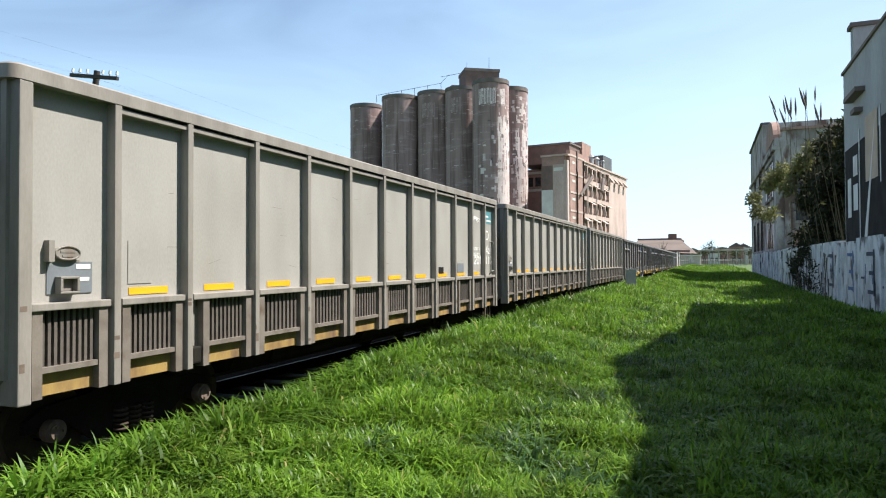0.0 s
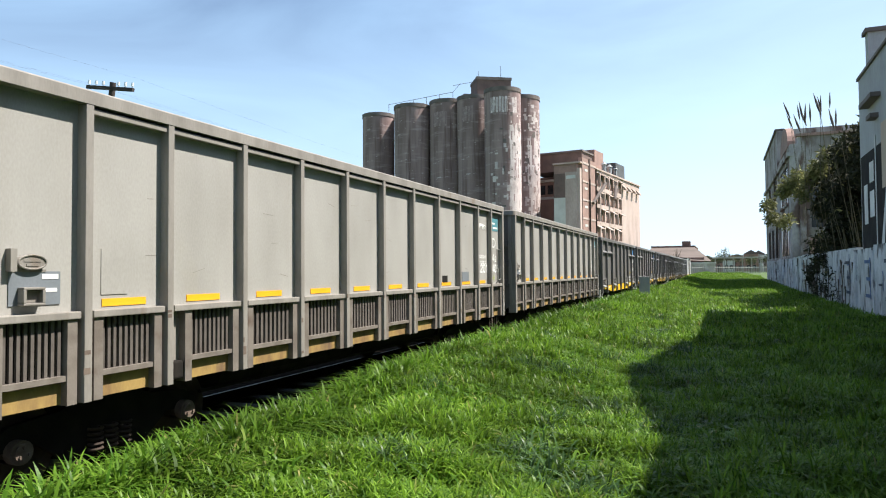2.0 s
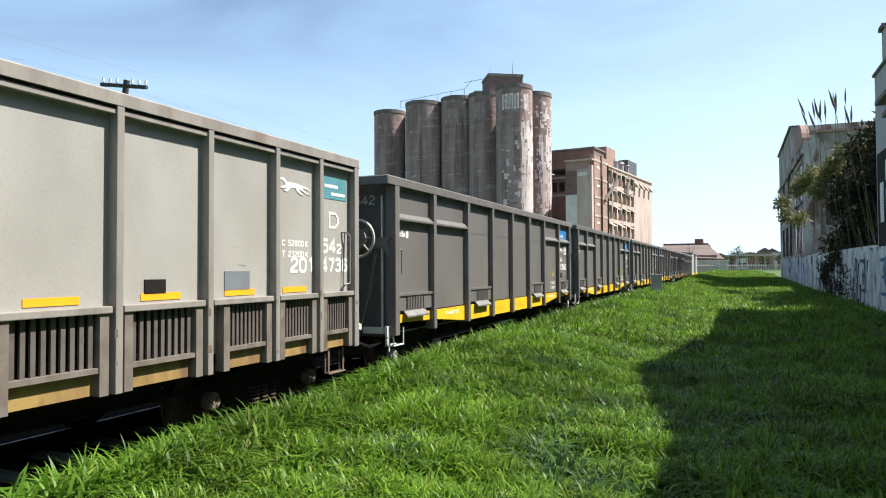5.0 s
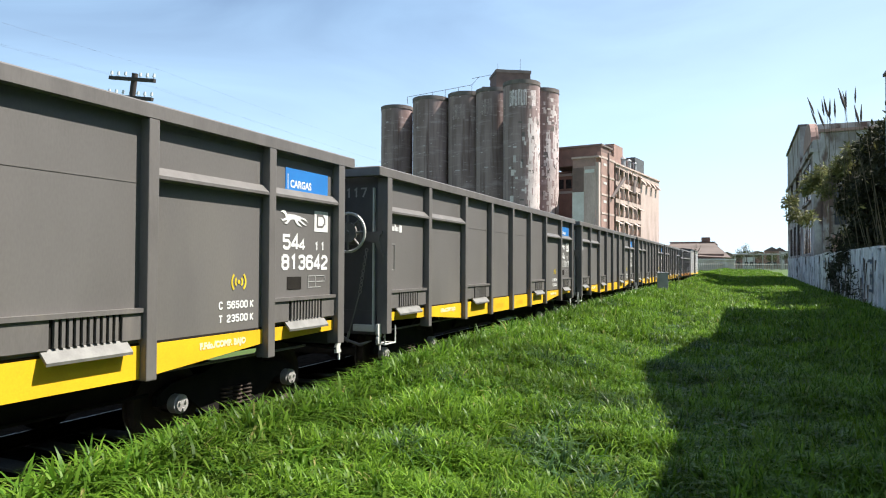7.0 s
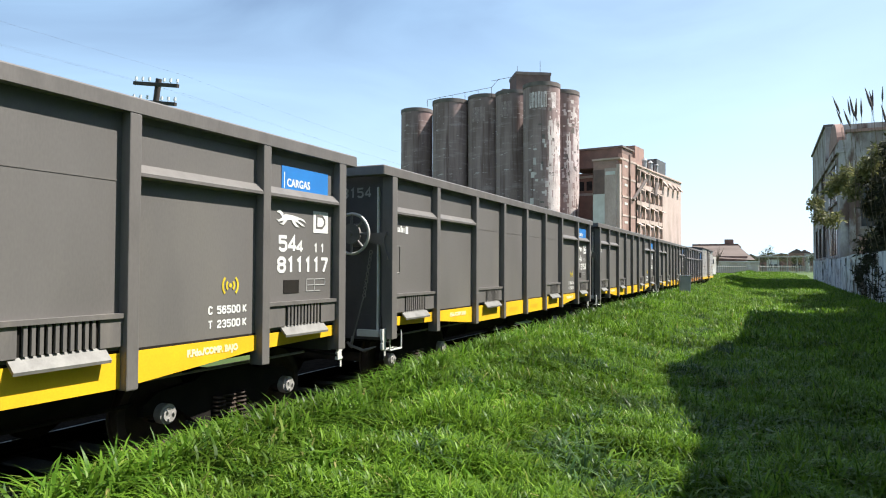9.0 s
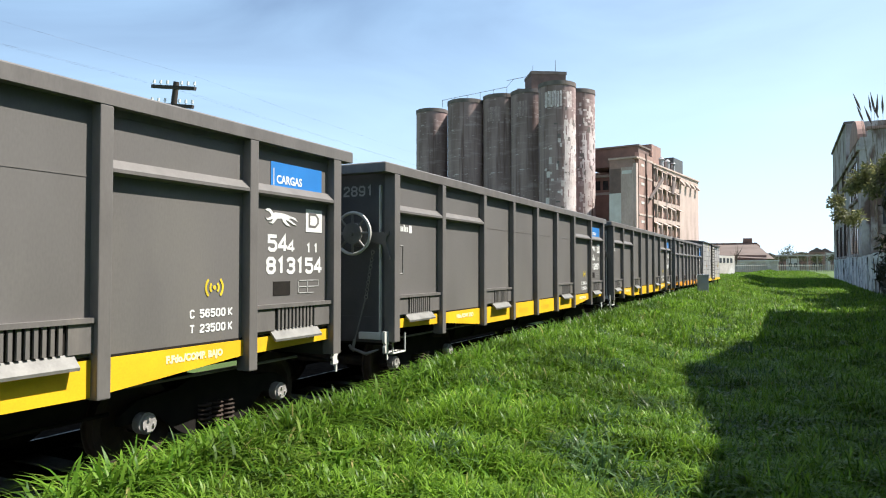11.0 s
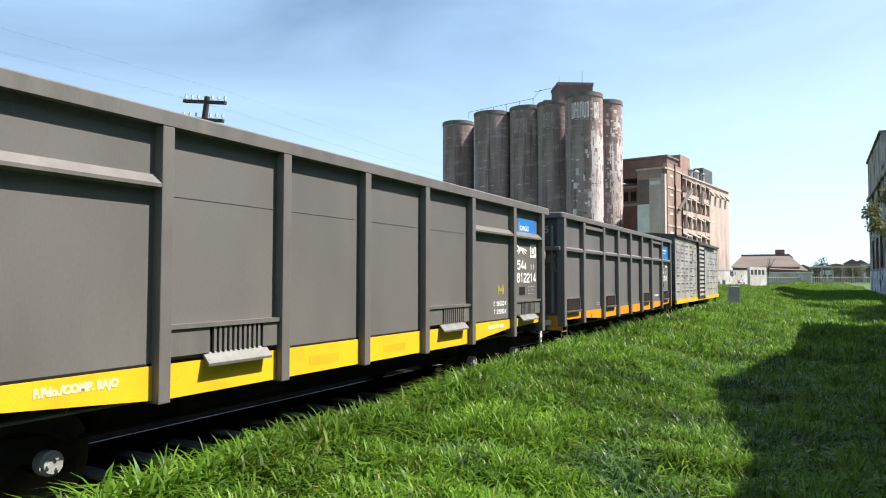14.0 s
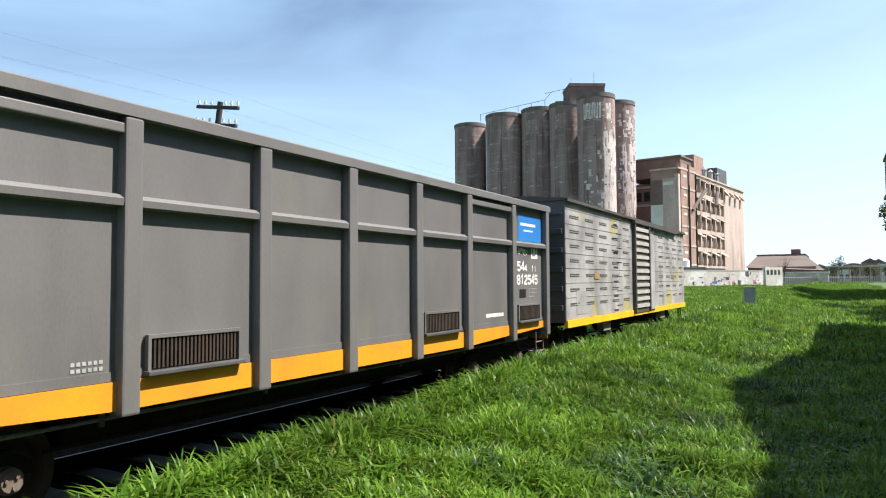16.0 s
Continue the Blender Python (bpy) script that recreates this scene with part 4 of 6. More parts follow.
def dark_marks(w, number, x=1.4025, ribs=D_RIBS, length=D_LEN, code=True, tidy=True):
    h = length / 2
    a, b = ribs[6] + .09 - h, ribs[7] + .09 - h
    part("company_sign", boxes((x, x + .003, b + .35, b + 1.24, 2.60, 2.97) if tidy else (x, x + .003, b + .36, b + 1.43, 2.55, 3.02)), BLUE, w, label="blue company sign with white lettering")
    if tidy:
        lettering("sign_lettering", "CARGAS", .125, WHITE_INK, w, pose(x + .004, b + .44, 2.745) @ SIDE_TURN, .9, bold=.003)
        part("sign_bar", boxes((x + .003, x + .005, b + .39, b + .402, 2.72, 2.9)), WHITE_INK, w)
    else:
        part("sign_lettering", boxes((x + .003, x + .005, b + .46, b + 1.16, 2.83, 2.88), (x + .003, x + .005, b + .6, b + 1.02, 2.73, 2.76)), WHITE_INK, w)
    running_mark(w, pose(x, b + .27, 2.28), .54, .2, WHITE_INK)
    part("mark_field", boxes((x, x + .003, b + .95, b + 1.25, 2.24, 2.5)), WHITE_INK, w)
    flag_mark(w, pose(x + .003, b + 1.0, 2.29), .17, DARK_PAINT)
    stencil("54", .185, WHITE_INK, w, pose(x, b + .31, 2.0) @ SIDE_TURN, .62, .2, .28)
    stencil("4", .13, WHITE_INK, w, pose(x, b + .63, 2.0) @ SIDE_TURN, .72, .2, .3)
    stencil("1 1", .11, WHITE_INK, w, pose(x, b + .96, 2.0) @ SIDE_TURN, .62, .2, .28)
    stencil(number, .185, WHITE_INK, w, pose(x, b + .29, 1.76) @ SIDE_TURN, .60, .2, .28)
    part("dark_tag", boxes((x, x + .003, b + .4, b + .68, 1.53, 1.68)), BLACK_STEEL, w)
    part("inspection_panel", boxes((x, x + .003, b + .82, b + 1.2, 1.68, 1.69), (x, x + .003, b + .82, b + 1.2, 1.61, 1.62), (x, x + .003, b + .82, b + 1.1, 1.54, 1.55),
                                   (x, x + .003, b + .82, b + .83, 1.54, 1.69), (x, x + .003, b + .98, b + .99, 1.54, 1.69), (x, x + .003, b + 1.19, b + 1.2, 1.61, 1.69)), FADED_INK, w)
    if not tidy:
        part("lettering_bar", boxes(*[(x, x + .002, b - .95 + .075 * k, b - .89 + .075 * k, 1.24, 1.3) for k in range(9)]), WHITE_INK, w, label="small white lettering too worn to read")
        part("lettering_bar", boxes(*[(x, x + .002, ribs[2] - h - .35 + .045 * k, ribs[2] - h - .32 + .045 * k, 1.17 + .05 * q, 1.2 + .05 * q) for k in range(6) for q in (0, 1)]), FADED_INK, w)
    if code:
        stencil("C  56500 K", .082, WHITE_INK, w, pose(x, b - .74, 1.36) @ SIDE_TURN, .52, .2, .3)
        stencil("T  23500 K", .082, WHITE_INK, w, pose(x, b - .74, 1.22) @ SIDE_TURN, .52, .2, .3)
        radio_mark(w, pose(x, b - .44, 1.64), .12, YELLOW_INK)
        for y0 in (b - 1.02, ribs[2] + .09 - h - 1.05):
            lettering("sill_lettering", "F.Fdo./COMP. BAJO", .088, SILL_INK, w, pose(1.4215, y0, .985) @ SIDE_TURN, .92, bold=.005)
        yb = ribs[0] + .2 - h
        part("lettering_bar", boxes(*[(x, x + .002, yb + .045 * k, yb + .045 * k + .03, 2.345, 2.345 + (.1 if k in (0, 5) else .07)) for k in range(8)]), WHITE_INK, w, label="small white maker's lettering")
        part("badge_mark", boxes((x, x + .002, yb + .38, yb + .46, 2.33, 2.44)), WHITE_INK, w)
    stencil(number, .15, FADED_INK, w, pose(.36, -h + .048, 2.84) @ END_TURN, .56, .17, .31)


# the older wagon with an orange sill --------------------------------
O_LEN = 12.25
O_RIBS = [0, 1.4, 3.1, 4.55, 5.95, 7.4, 8.85, 10.5, 12.07]


def old_wagon():
    w = empty("gondola_wagon", pose(TRACK_X, 0, RAIL), "faded dark grey gondola wagon with orange sill, rolling on the rails", "wagon", "freight wagons of the train")
    h = O_LEN / 2
    shell(w, O_LEN - .1, 1.05, 3.19, .10, OLD_PAINT, END_DARK)
    part("top_chord", rim(O_LEN, 3.16, 3.272, .006, .2, .11, .09), OLD_PAINT, w, smooth=True)
    rib = rib_mesh("rib", .8, 3.16, .165, .17, OLD_PAINT, .022)
    bars = grille_mesh("grille", .9, 1.14, 1.38, 22, RUST_STEEL, 1.375, 1.40)
    for side in (0, 180):
        turn = pose(0, 0, 0, 0, 0, side)
        face = turn @ pose(.05, 0, 0)
        for i, y in enumerate(O_RIBS):
            shared("rib", rib, w, turn @ pose(0, y + .09 - h, 0))
        for i in range(8):
            a, b = O_RIBS[i] + .09 - h + .06, O_RIBS[i + 1] + .09 - h - .06
            m = (a + b) / 2
            bm = bmesh.new()
            prism(bm, [(1.34, 2.545), (1.40, 2.535), (1.44, 2.50), (1.435, 2.445), (1.34, 2.43)], "y", a, b)
            part("side_ledge", bm, OLD_PAINT, w, at=face)
            if i in (1, 6):
                part("chord_lip", boxes((1.34, 1.43, a, b, 3.02, 3.1), bevel=.01), OLD_PAINT, w, at=face)
            bm = bmesh.new()
            lo = {0: (.94, .92), 1: (.92, .84), 6: (.84, .9), 7: (.9, .95)}.get(i, (.84, .84))
            prism(bm, [(a, lo[0]), (b, lo[1]), (b, 1.07), (a, 1.07)], "x", 1.352, 1.375)
            part("sill_panel", bm, ORANGE, w, at=face, label="orange painted sill panel with scuffs")
            part("seam", boxes((1.352, 1.362, a, b, 1.075, 1.15)), OLD_PAINT, w, at=face)
            if i in (0, 2, 5, 7):
                k = min(1.0, (b - a - .3) / .96)
                shared("grille", bars, w, face @ pose(0, m - .05, 0) @ Matrix.Diagonal((1, k, 1, 1)))
                # added black sheet, darkens the gaps of the grille
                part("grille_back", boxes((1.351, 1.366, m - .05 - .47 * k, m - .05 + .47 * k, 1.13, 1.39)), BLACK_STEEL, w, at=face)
                part("grille_frame", boxes((1.36, 1.41, m - .05 - .5 * k, m - .05 + .5 * k, 1.385, 1.415), (1.36, 1.41, m - .05 - .5 * k, m - .05 - .47 * k, 1.12, 1.385), (1.36, 1.41, m - .05 + .47 * k, m - .05 + .5 * k, 1.12, 1.385)), OLD_PAINT, w, at=face)
                part("chute_lip", boxes((1.36, 1.45, m - .05 - .52 * k, m - .05 + .52 * k, 1.085, 1.125), bevel=.01), END_DARK, w, at=face)
            if side == 0 and i == 1:
                lettering("sill_number", "6", .13, BLACK_STEEL, w, pose(1.4265, m - .15, .9) @ SIDE_TURN, 1.0)
    for s in (-1, 1):
        ym = s * (h - .05)
        for x in (-.28, .28):
            part("end_rib", boxes((x - .06, x + .06, ym, ym + s * .08, .9, 3.11), bevel=.015), END_DARK, w)
        part("end_ledge", boxes((-1.3, 1.42, ym, ym + s * .14, 2.44, 2.54), bevel=.03), OLD_PAINT, w)
        part("end_plate", boxes((-1.3, 1.3, ym - s * .05, ym + s * .01, .74, 1.05)), OLD_PAINT, w)
        part("corner_plate", boxes((1.1, 1.44, ym, ym + s * .03, .72, 1.02)), ORANGE, w)
        part("corner_plate", boxes((.3, .7, ym + s * .01, ym + s * .03, .8, 1.1)), ORANGE, w)
        part("edge_bar", boxes((1.2, 1.25, ym, ym + s * .05, 1.1, 3.0)), RIB_PAINT, w)
        yc = s * (h - .3)
        part("step_iron", tubes(((1.38, yc - .18, .86), (1.38, yc - .18, .5), .014), ((1.38, yc + .18, .86), (1.38, yc + .18, .5), .014), ((1.38, yc - .18, .5), (1.38, yc + .18, .5), .016),
                                ((1.38, yc - .18, .68), (1.38, yc + .18, .68), .014), ((1.24, yc - .18, .5), (1.24, yc + .18, .5), .014), ((1.24, yc - .18, .5), (1.38, yc - .18, .5), .012), ((1.24, yc + .18, .5), (1.38, yc + .18, .5), .012)), RUST_CAP, w)
    y0 = O_RIBS[0] + .09 - h
    part("grab_rail", tubes(((1.44, y0 + .16, 1.6), (1.44, y0 + .16, 1.98), .013), ((1.34, y0 + .1, 1.98), (1.44, y0 + .16, 1.98), .013), ((1.34, y0 + .1, 1.6), (1.44, y0 + .16, 1.6), .013)), PALE_METAL, w)
    hand_wheel(w, -h + .05, .86, 2.34, .275)
    part("brake_pipe", tubes(((1.22, -h + .5, .76), (1.22, h - .5, .76), .018), seg=7), CHUTE, w)
    for yb in (-4.6, -3.0, -1.2, 1.3, 3.1, 4.6):
        part("pipe_hanger", boxes((1.21, 1.235, yb - .02, yb + .02, .70, 1.1)), END_DARK, w)
    running_gear(w, h, CAP_DULL)
    return w


# boxcar --------------------------------------------------------------
def boxcar():
    w = empty("boxcar", pose(TRACK_X, 0, RAIL), "weathered silver-grey slatted boxcar with yellow sill, last of the train", "wagon", "freight wagons of the train")
    L, x = 12.65, 1.46
    h = L / 2
    part("body", boxes((-x, x, -h, h, 1.0, 3.52), bevel=.02), ALU, w)
    bm = bmesh.new()
    prism(bm, [(-x - .06, 3.50), (x + .06, 3.50), (x + .03, 3.55), (.7, 3.63), (0, 3.66), (-.7, 3.63), (-x - .03, 3.55)], "y", -h - .05, h + .05)
    part("roof", bm, DOOR_DARK, w)
    part("roof_edge", boxes((x + .02, x + .08, -h - .05, h + .05, 3.48, 3.54), (-x - .08, -x - .02, -h - .05, h + .05, 3.48, 3.54)), DOOR_DARK, w)
    d0, d1 = -.98, 1.38
    lou = mesh_of("louvre", boxes((x - .01, x + .006, -.29, .29, 0, .032)), LOUVRE)
    pale = mesh_of("slat_lip", boxes((x, x + .014, -.29, .29, -.016, -.002)), ALU)
    for side in (0, 180):
        turn = pose(0, 0, 0, 0, 0, side)
        part("sill", boxes((x - .05, x + .03, -h, h, .85, 1.0)), YELLOW, w, at=turn, label="yellow painted sill")
        for r in range(7):
            z = 1.32 + r * .31
            for c in range(12):
                y = -h + .55 + c * 1.04
                if d0 - .35 < y < d1 + .3:
                    continue
                shared("louvre", lou, w, turn @ pose(0, y, z))
                shared("slat_lip", pale, w, turn @ pose(0, y, z))
            part("board_seam", boxes((x, x + .008, -h, d0, z + .15, z + .162), (x, x + .008, d1, h, z + .15, z + .162)), ALU, w, at=turn)
        door = part("sliding_door", boxes((x + .005, x + .05, d0, d1, .92, 3.45)), DOOR_DARK, w, "dark sliding door with pale slats", at=turn)
        for k in range(12):
            z = 1.06 + k * .195
            part("slat", boxes((x + .05, x + .085, d0 + .12, d1 - .75, z, z + .1)), DOOR_SLAT, door)
        for yp in (d0, d1 - .72):
            part("door_post", boxes((x + .05, x + .10, yp, yp + .1, .92, 3.45)), DOOR_DARK, door)
        part("door_sheet", boxes((x + .05, x + .07, d1 - .6, d1 - .02, .96, 3.2)), ALU, door)
        part("door_rail", boxes((x, x + .12, d0 - .1, h - 1.6, 3.4, 3.47)), DOOR_DARK, w, at=turn)
        rungs = [((x + .08, -h + 3.55, 1.2 + .36 * k), (x + .08, -h + 3.95, 1.2 + .36 * k), .014) for k in range(7)]
        part("ladder", tubes(*rungs), RUST_STEEL, w, at=turn)
        for y in (-h + 2.1, h - 2.0):
            part("orange_plate", boxes((x + .005, x + .012, y - .2, y + .2, 1.86, 1.99)), OCHRE, w, at=turn)
        for y, z in ((-h + 4.4, 2.9), (-h + 4.4, 1.8), (-h + 1.0, 1.35), (h - 1.5, 2.4)):
            part("paint_patch", boxes((x + .002, x + .006, y - .35, y + .35, z - .25, z + .25)), ALU, w, at=turn)
    for s in (-1, 1):
        y0, y1 = sorted((s * h, s * (h + .012)))
        part("end_wall", boxes((-x + .02, x - .02, y0, y1, .95, 3.5)), END_DARK, w)
        for z in (1.2, 1.6, 2.0, 2.4, 2.8, 3.2):
            part("end_rib", boxes((-1.3, 1.4, s * h, s * (h + .06), z, z + .12), bevel=.02), END_DARK, w)
        part("step_iron", boxes((1.30, 1.34, s * (h - .1) - .02, s * (h - .1) + .02, .42, .85), (1.30, 1.34, s * (h - .48) - .02, s * (h - .48) + .02, .42, .85),
                                (1.28, 1.38, s * (h - .29) - .2, s * (h - .29) + .2, .40, .43)), BLACK_STEEL, w)
        part("sole_plate", boxes((1.2, 1.36, s * (h - 3.2) - .3, s * (h - 3.2) + .3, .6, .83)), RIB_PAINT, w)
    running_gear(w, h, CAP_DULL)
    return w


# middle of each wagon along the track at the clip's start
MIDS = [9.86, 23.3, 36.77, 50.25, 63.69, 77.13, 90.65, 104.1, 117.54, 131.0]
L1 = light_wagon()
L2, L3 = copy_thing(L1, L1.matrix_basis), copy_thing(L1, L1.matrix_basis)
L0 = copy_thing(L1, L1.matrix_basis)
for w_, n_ in ((L1, "2014116"), (L2, "2014405"), (L3, "2014736"), (L0, "2014116")):
    light_marks(w_, n_)
radio_mark(L2, pose(1.4025, L_RIBS[11] + .44 - L_LEN / 2, 1.66), .11, GREEN_INK)
K1 = dark_wagon()
KS = [K1] + [copy_thing(K1, K1.matrix_basis) for _ in range(4)]
for w_, n_ in zip(KS, ("813642", "811117", "813154", "812891", "812214")):
    dark_marks(w_, n_)
OLD = old_wagon()
dark_marks(OLD, "812545", ribs=O_RIBS, length=O_LEN, code=False, tidy=False)
BOXCAR = boxcar()
TRAIN = [(L0, MIDS[0] - 13.46)] + list(zip([L1, L2, L3] + KS + [OLD, BOXCAR], MIDS))

# ---- ground ----
def smooth_step(a, b, v):
    k = np.clip((v - a) / (b - a), 0, 1)
    return k * k * (3 - 2 * k)


def ground_z(x, y):
    x, y = np.asarray(x, float), np.asarray(y, float)
    z = 0.05 * np.sin(1.3 * x + .7 * y) * np.sin(.9 * y - .4 * x) + .03 * np.sin(3.1 * x + 1.7) * np.sin(2.7 * y)
    z = z * smooth_step(0, 3, y + 3)
    verge = smooth_step(-4.6, -3.6, x) * (1 - smooth_step(-3.2, -1.2, x))
    z = z + verge * (.09 + .28 * smooth_step(4.5, 10.5, y))
    z = z + .45 * smooth_step(28, 115, y)
    cut = smooth_step(-4.9, -4.2, x) + smooth_step(10.2, 11.4, -x)
    bed = -0.44 + .2 * smooth_step(21, 27, y) + .45 * smooth_step(28, 115, y)
    return np.where(cut >= 1, z, bed * (1 - cut) + z * cut)


def grid_sheet(name, xs, ys, mat):
    X, Y = np.meshgrid(xs, ys)
    co = np.stack([X, Y, ground_z(X, Y)], -1).reshape(-1, 3)
    nx, ny = len(xs), len(ys)
    i = (np.arange(ny - 1)[:, None] * nx + np.arange(nx - 1)[None]).ravel()
    f = np.stack([i, i + 1, i + nx + 1, i + nx], -1)
    me = bpy.data.meshes.new(name)
    me.from_pydata(co.tolist(), [], f.tolist())
    me.materials.append(mat)
    me.polygons.foreach_set("use_smooth", [True] * len(me.polygons))
    return new(name, me)


gx = np.concatenate([[-3000, -1200, -500, -200, -100, -60, -40, -25, -16, -12], np.arange(-10.5, 5, .25), [6, 9, 14, 25, 50, 120, 400, 1200, 3000]])
gy = np.concatenate([[-1500, -400, -100, -40, -15, -6, -3], np.arange(-1.5, 30, .3), np.arange(30, 130, 2.0), [150, 190, 240, 320, 500, 900, 1800, 4000]])
tagged(grid_sheet("ground", gx, gy, SOIL), "grassy ground beside the railway", "ground", kind="structure")


def blades(name, pts, height, width, lean, mat, label, seed=3, fine=False):
    """Curved grass blades: a foot, one or two bends and a drooping tip each."""
    rng = np.random.default_rng(seed)
    n = len(pts)
    a = rng.uniform(0, 2 * np.pi, n)
    d = np.stack([np.cos(a), np.sin(a), 0 * a], -1)
    s = np.stack([-np.sin(a), np.cos(a), 0 * a], -1) * (width * rng.uniform(.6, 1.3, n))[:, None]
    hgt = height * rng.uniform(.5, 1.3, n)
    ln = lean * rng.uniform(.25, 1.4, n)
    up = np.array([0, 0, 1.0])

    def at(k):
        return pts + d * (hgt * ln * k ** 1.8)[:, None] + up * (hgt * (k - .6 * np.minimum(ln, 1.35) * k ** 2.4))[:, None]

    stops = (0.5, 0.8) if fine else (0.6,)
    wide = (.5, .36) if fine else (.42,)
    rows = [pts - up * .03 - s * .45, pts - up * .03 + s * .45]
    for k, w in zip(stops, wide):
        rows += [at(k) - s * w, at(k) + s * w]
    rows.append(at(1.0))
    m = len(rows)
    co = np.stack(rows, 1).reshape(-1, 3)
    base = np.arange(n)[:, None] * m
    faces = [[2 * i, 2 * i + 1, 2 * i + 3, 2 * i + 2] for i in range(len(stops))] + [[m - 3, m - 2, m - 1]]
    flat = np.array([v for f in faces for v in f])
    per = len(flat)
    starts = np.array([4 * i for i in range(len(faces))])
    me = bpy.data.meshes.new(name)
    me.vertices.add(m * n)
    me.vertices.foreach_set("co", co.astype(np.float32).ravel())
    me.loops.add(per * n)
    me.loops.foreach_set("vertex_index", (base + flat[None]).ravel().astype(np.int32))
    me.polygons.add(len(faces) * n)
    me.polygons.foreach_set("loop_start", (np.arange(n)[:, None] * per + starts[None]).ravel().astype(np.int32))
    me.update(calc_edges=True)
    me.validate()
    me.materials.append(mat)
    me.polygons.foreach_set("use_smooth", [True] * len(me.polygons))
    return tagged(new(name, me), label, "grass", kind="stuff")


def scatter(rng, x0, x1, y0, y1, n, clump=0.0):
    """Points on the ground, some of them gathered in clumps."""
    x, y = rng.uniform(x0, x1, n), rng.uniform(y0, y1, n)
    if clump:
        m = max(1, n // 26)
        cx, cy = rng.uniform(x0, x1, m), rng.uniform(y0, y1, m)
        pick = rng.integers(0, m, n)
        near = rng.random(n) < clump
        x = np.where(near, cx[pick] + rng.normal(0, .09, n), x)
        y = np.where(near, cy[pick] + rng.normal(0, .09, n), y)
    keep = (x > -4.62 + .56 * (1 - smooth_step(2.6, 6.0, y))) | (x < -8)  | (y > 20)
    x, y = x[keep], y[keep]
    return np.stack([x, y, ground_z(x, y)], -1)


def lumps(x, y):
    """Uneven growth: taller clumps and short hollows half a pace across, 0 to 1."""
    g = np.random.default_rng(77)
    v = 0
    for k in range(14):
        a, f = g.uniform(0, 6.28), g.uniform(3.2, 10)
        v = v + np.sin(f * (x * np.cos(a) + y * np.sin(a)) + g.uniform(0, 6.28))
    return 1 / (1 + np.exp(-.75 * v))


rng = np.random.default_rng(11)
near = np.concatenate([scatter(rng, -4.6, 3.2, 1.6, 6.5, 120000, .55), scatter(rng, -4.6, 4.7, 6.5, 13, 100000, .55)])
tone = .5 + .5 * np.sin(1.9 * near[:, 0] + .6) * np.sin(1.4 * near[:, 1] + .3 * near[:, 0])
blades("grass", near, .085 + .06 * tone + .15 * lumps(near[:, 0], near[:, 1]), .0135, 1.1, GRASS, "lush bright green meadow grass beside the track", 3, True)
mid = np.concatenate([scatter(rng, -4.6, 4.7, 13, 26, 80000, .5), scatter(rng, -4.6, 4.7, 26, 50, 50000, .4)])
blades("grass", mid, .09 + .09 * (.5 + .5 * np.sin(1.1 * mid[:, 0] + .8) * np.sin(.7 * mid[:, 1])) + .2 * lumps(.7 * mid[:, 0], .7 * mid[:, 1]), .028, 1.0, GRASS, "bright green meadow grass beside the track", 5)
far = np.concatenate([scatter(rng, -10.8, -4.6, 25, 110, 45000), scatter(rng, -4.6, 4.7, 50, 100, 40000), scatter(rng, -24, -11.0, 14, 115, 50000)])
horizon = scatter(rng, -16, 5, 98, 230, 26000)
blades("grass", horizon, .3, .13, .6, GRASS, "distant green grass by the fence", 8)
blades("grass", far, .24, .05, .6, GRASS, "short green grass along the railway", 7)
broad = scatter(rng, -4.4, .2, 2.0, 13, 15000, .6)
blades("broad_grass", broad, .19, .024, 1.3, TALL_GRASS, "broad-leaved lighter grass tufts in the meadow", 15, True)
tufts = []
for cx, cy in [(-2.1, 9.6), (-2.6, 5.2), (-1.6, 6.9), (-3.2, 7.4), (-1.0, 5.0), (-2.9, 12.0)] + [(rng.uniform(-4.2, -.2), rng.uniform(2.6, 22)) for _ in range(34)]:
    px, py = cx + rng.normal(0, .14, 130), cy + rng.normal(0, .14, 130)
    tufts.append(np.stack([px, py, ground_z(px, py)], -1))
blades("grass_tuft", np.concatenate(tufts), .27, .017, 1.1, TUFT, "darker tall grass tufts scattered in the meadow", 19, True)
behind = scatter(rng, -4.0, 4.7, -9, 1.7, 40000, .5)
blades("grass", behind, .22, .024, .9, GRASS, "meadow grass around the standpoint", 21)
v1, v2 = scatter(rng, -4.75, -3.7, 2.5, 14, 20000, .7), scatter(rng, -4.7, -3.6, 14, 45, 22000, .6)
blades("long_grass", v1, .40, .02, 1.25, TALL_GRASS, "long arching grass along the edge of the track", 9, True)
blades("long_grass", v2, .44, .03, 1.2, TALL_GRASS, "long arching grass along the edge of the track", 10)

# ---- track ----
bm = bmesh.new()
# runs wide on the far side, so ground glimpsed below the wagons stays dark
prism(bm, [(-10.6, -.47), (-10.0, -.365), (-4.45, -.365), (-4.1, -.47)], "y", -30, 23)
tagged(part("ballast", bm, BALLAST), "near-black ballast bed of the railway track, under-train shade in its colour", "ballast", kind="structure")
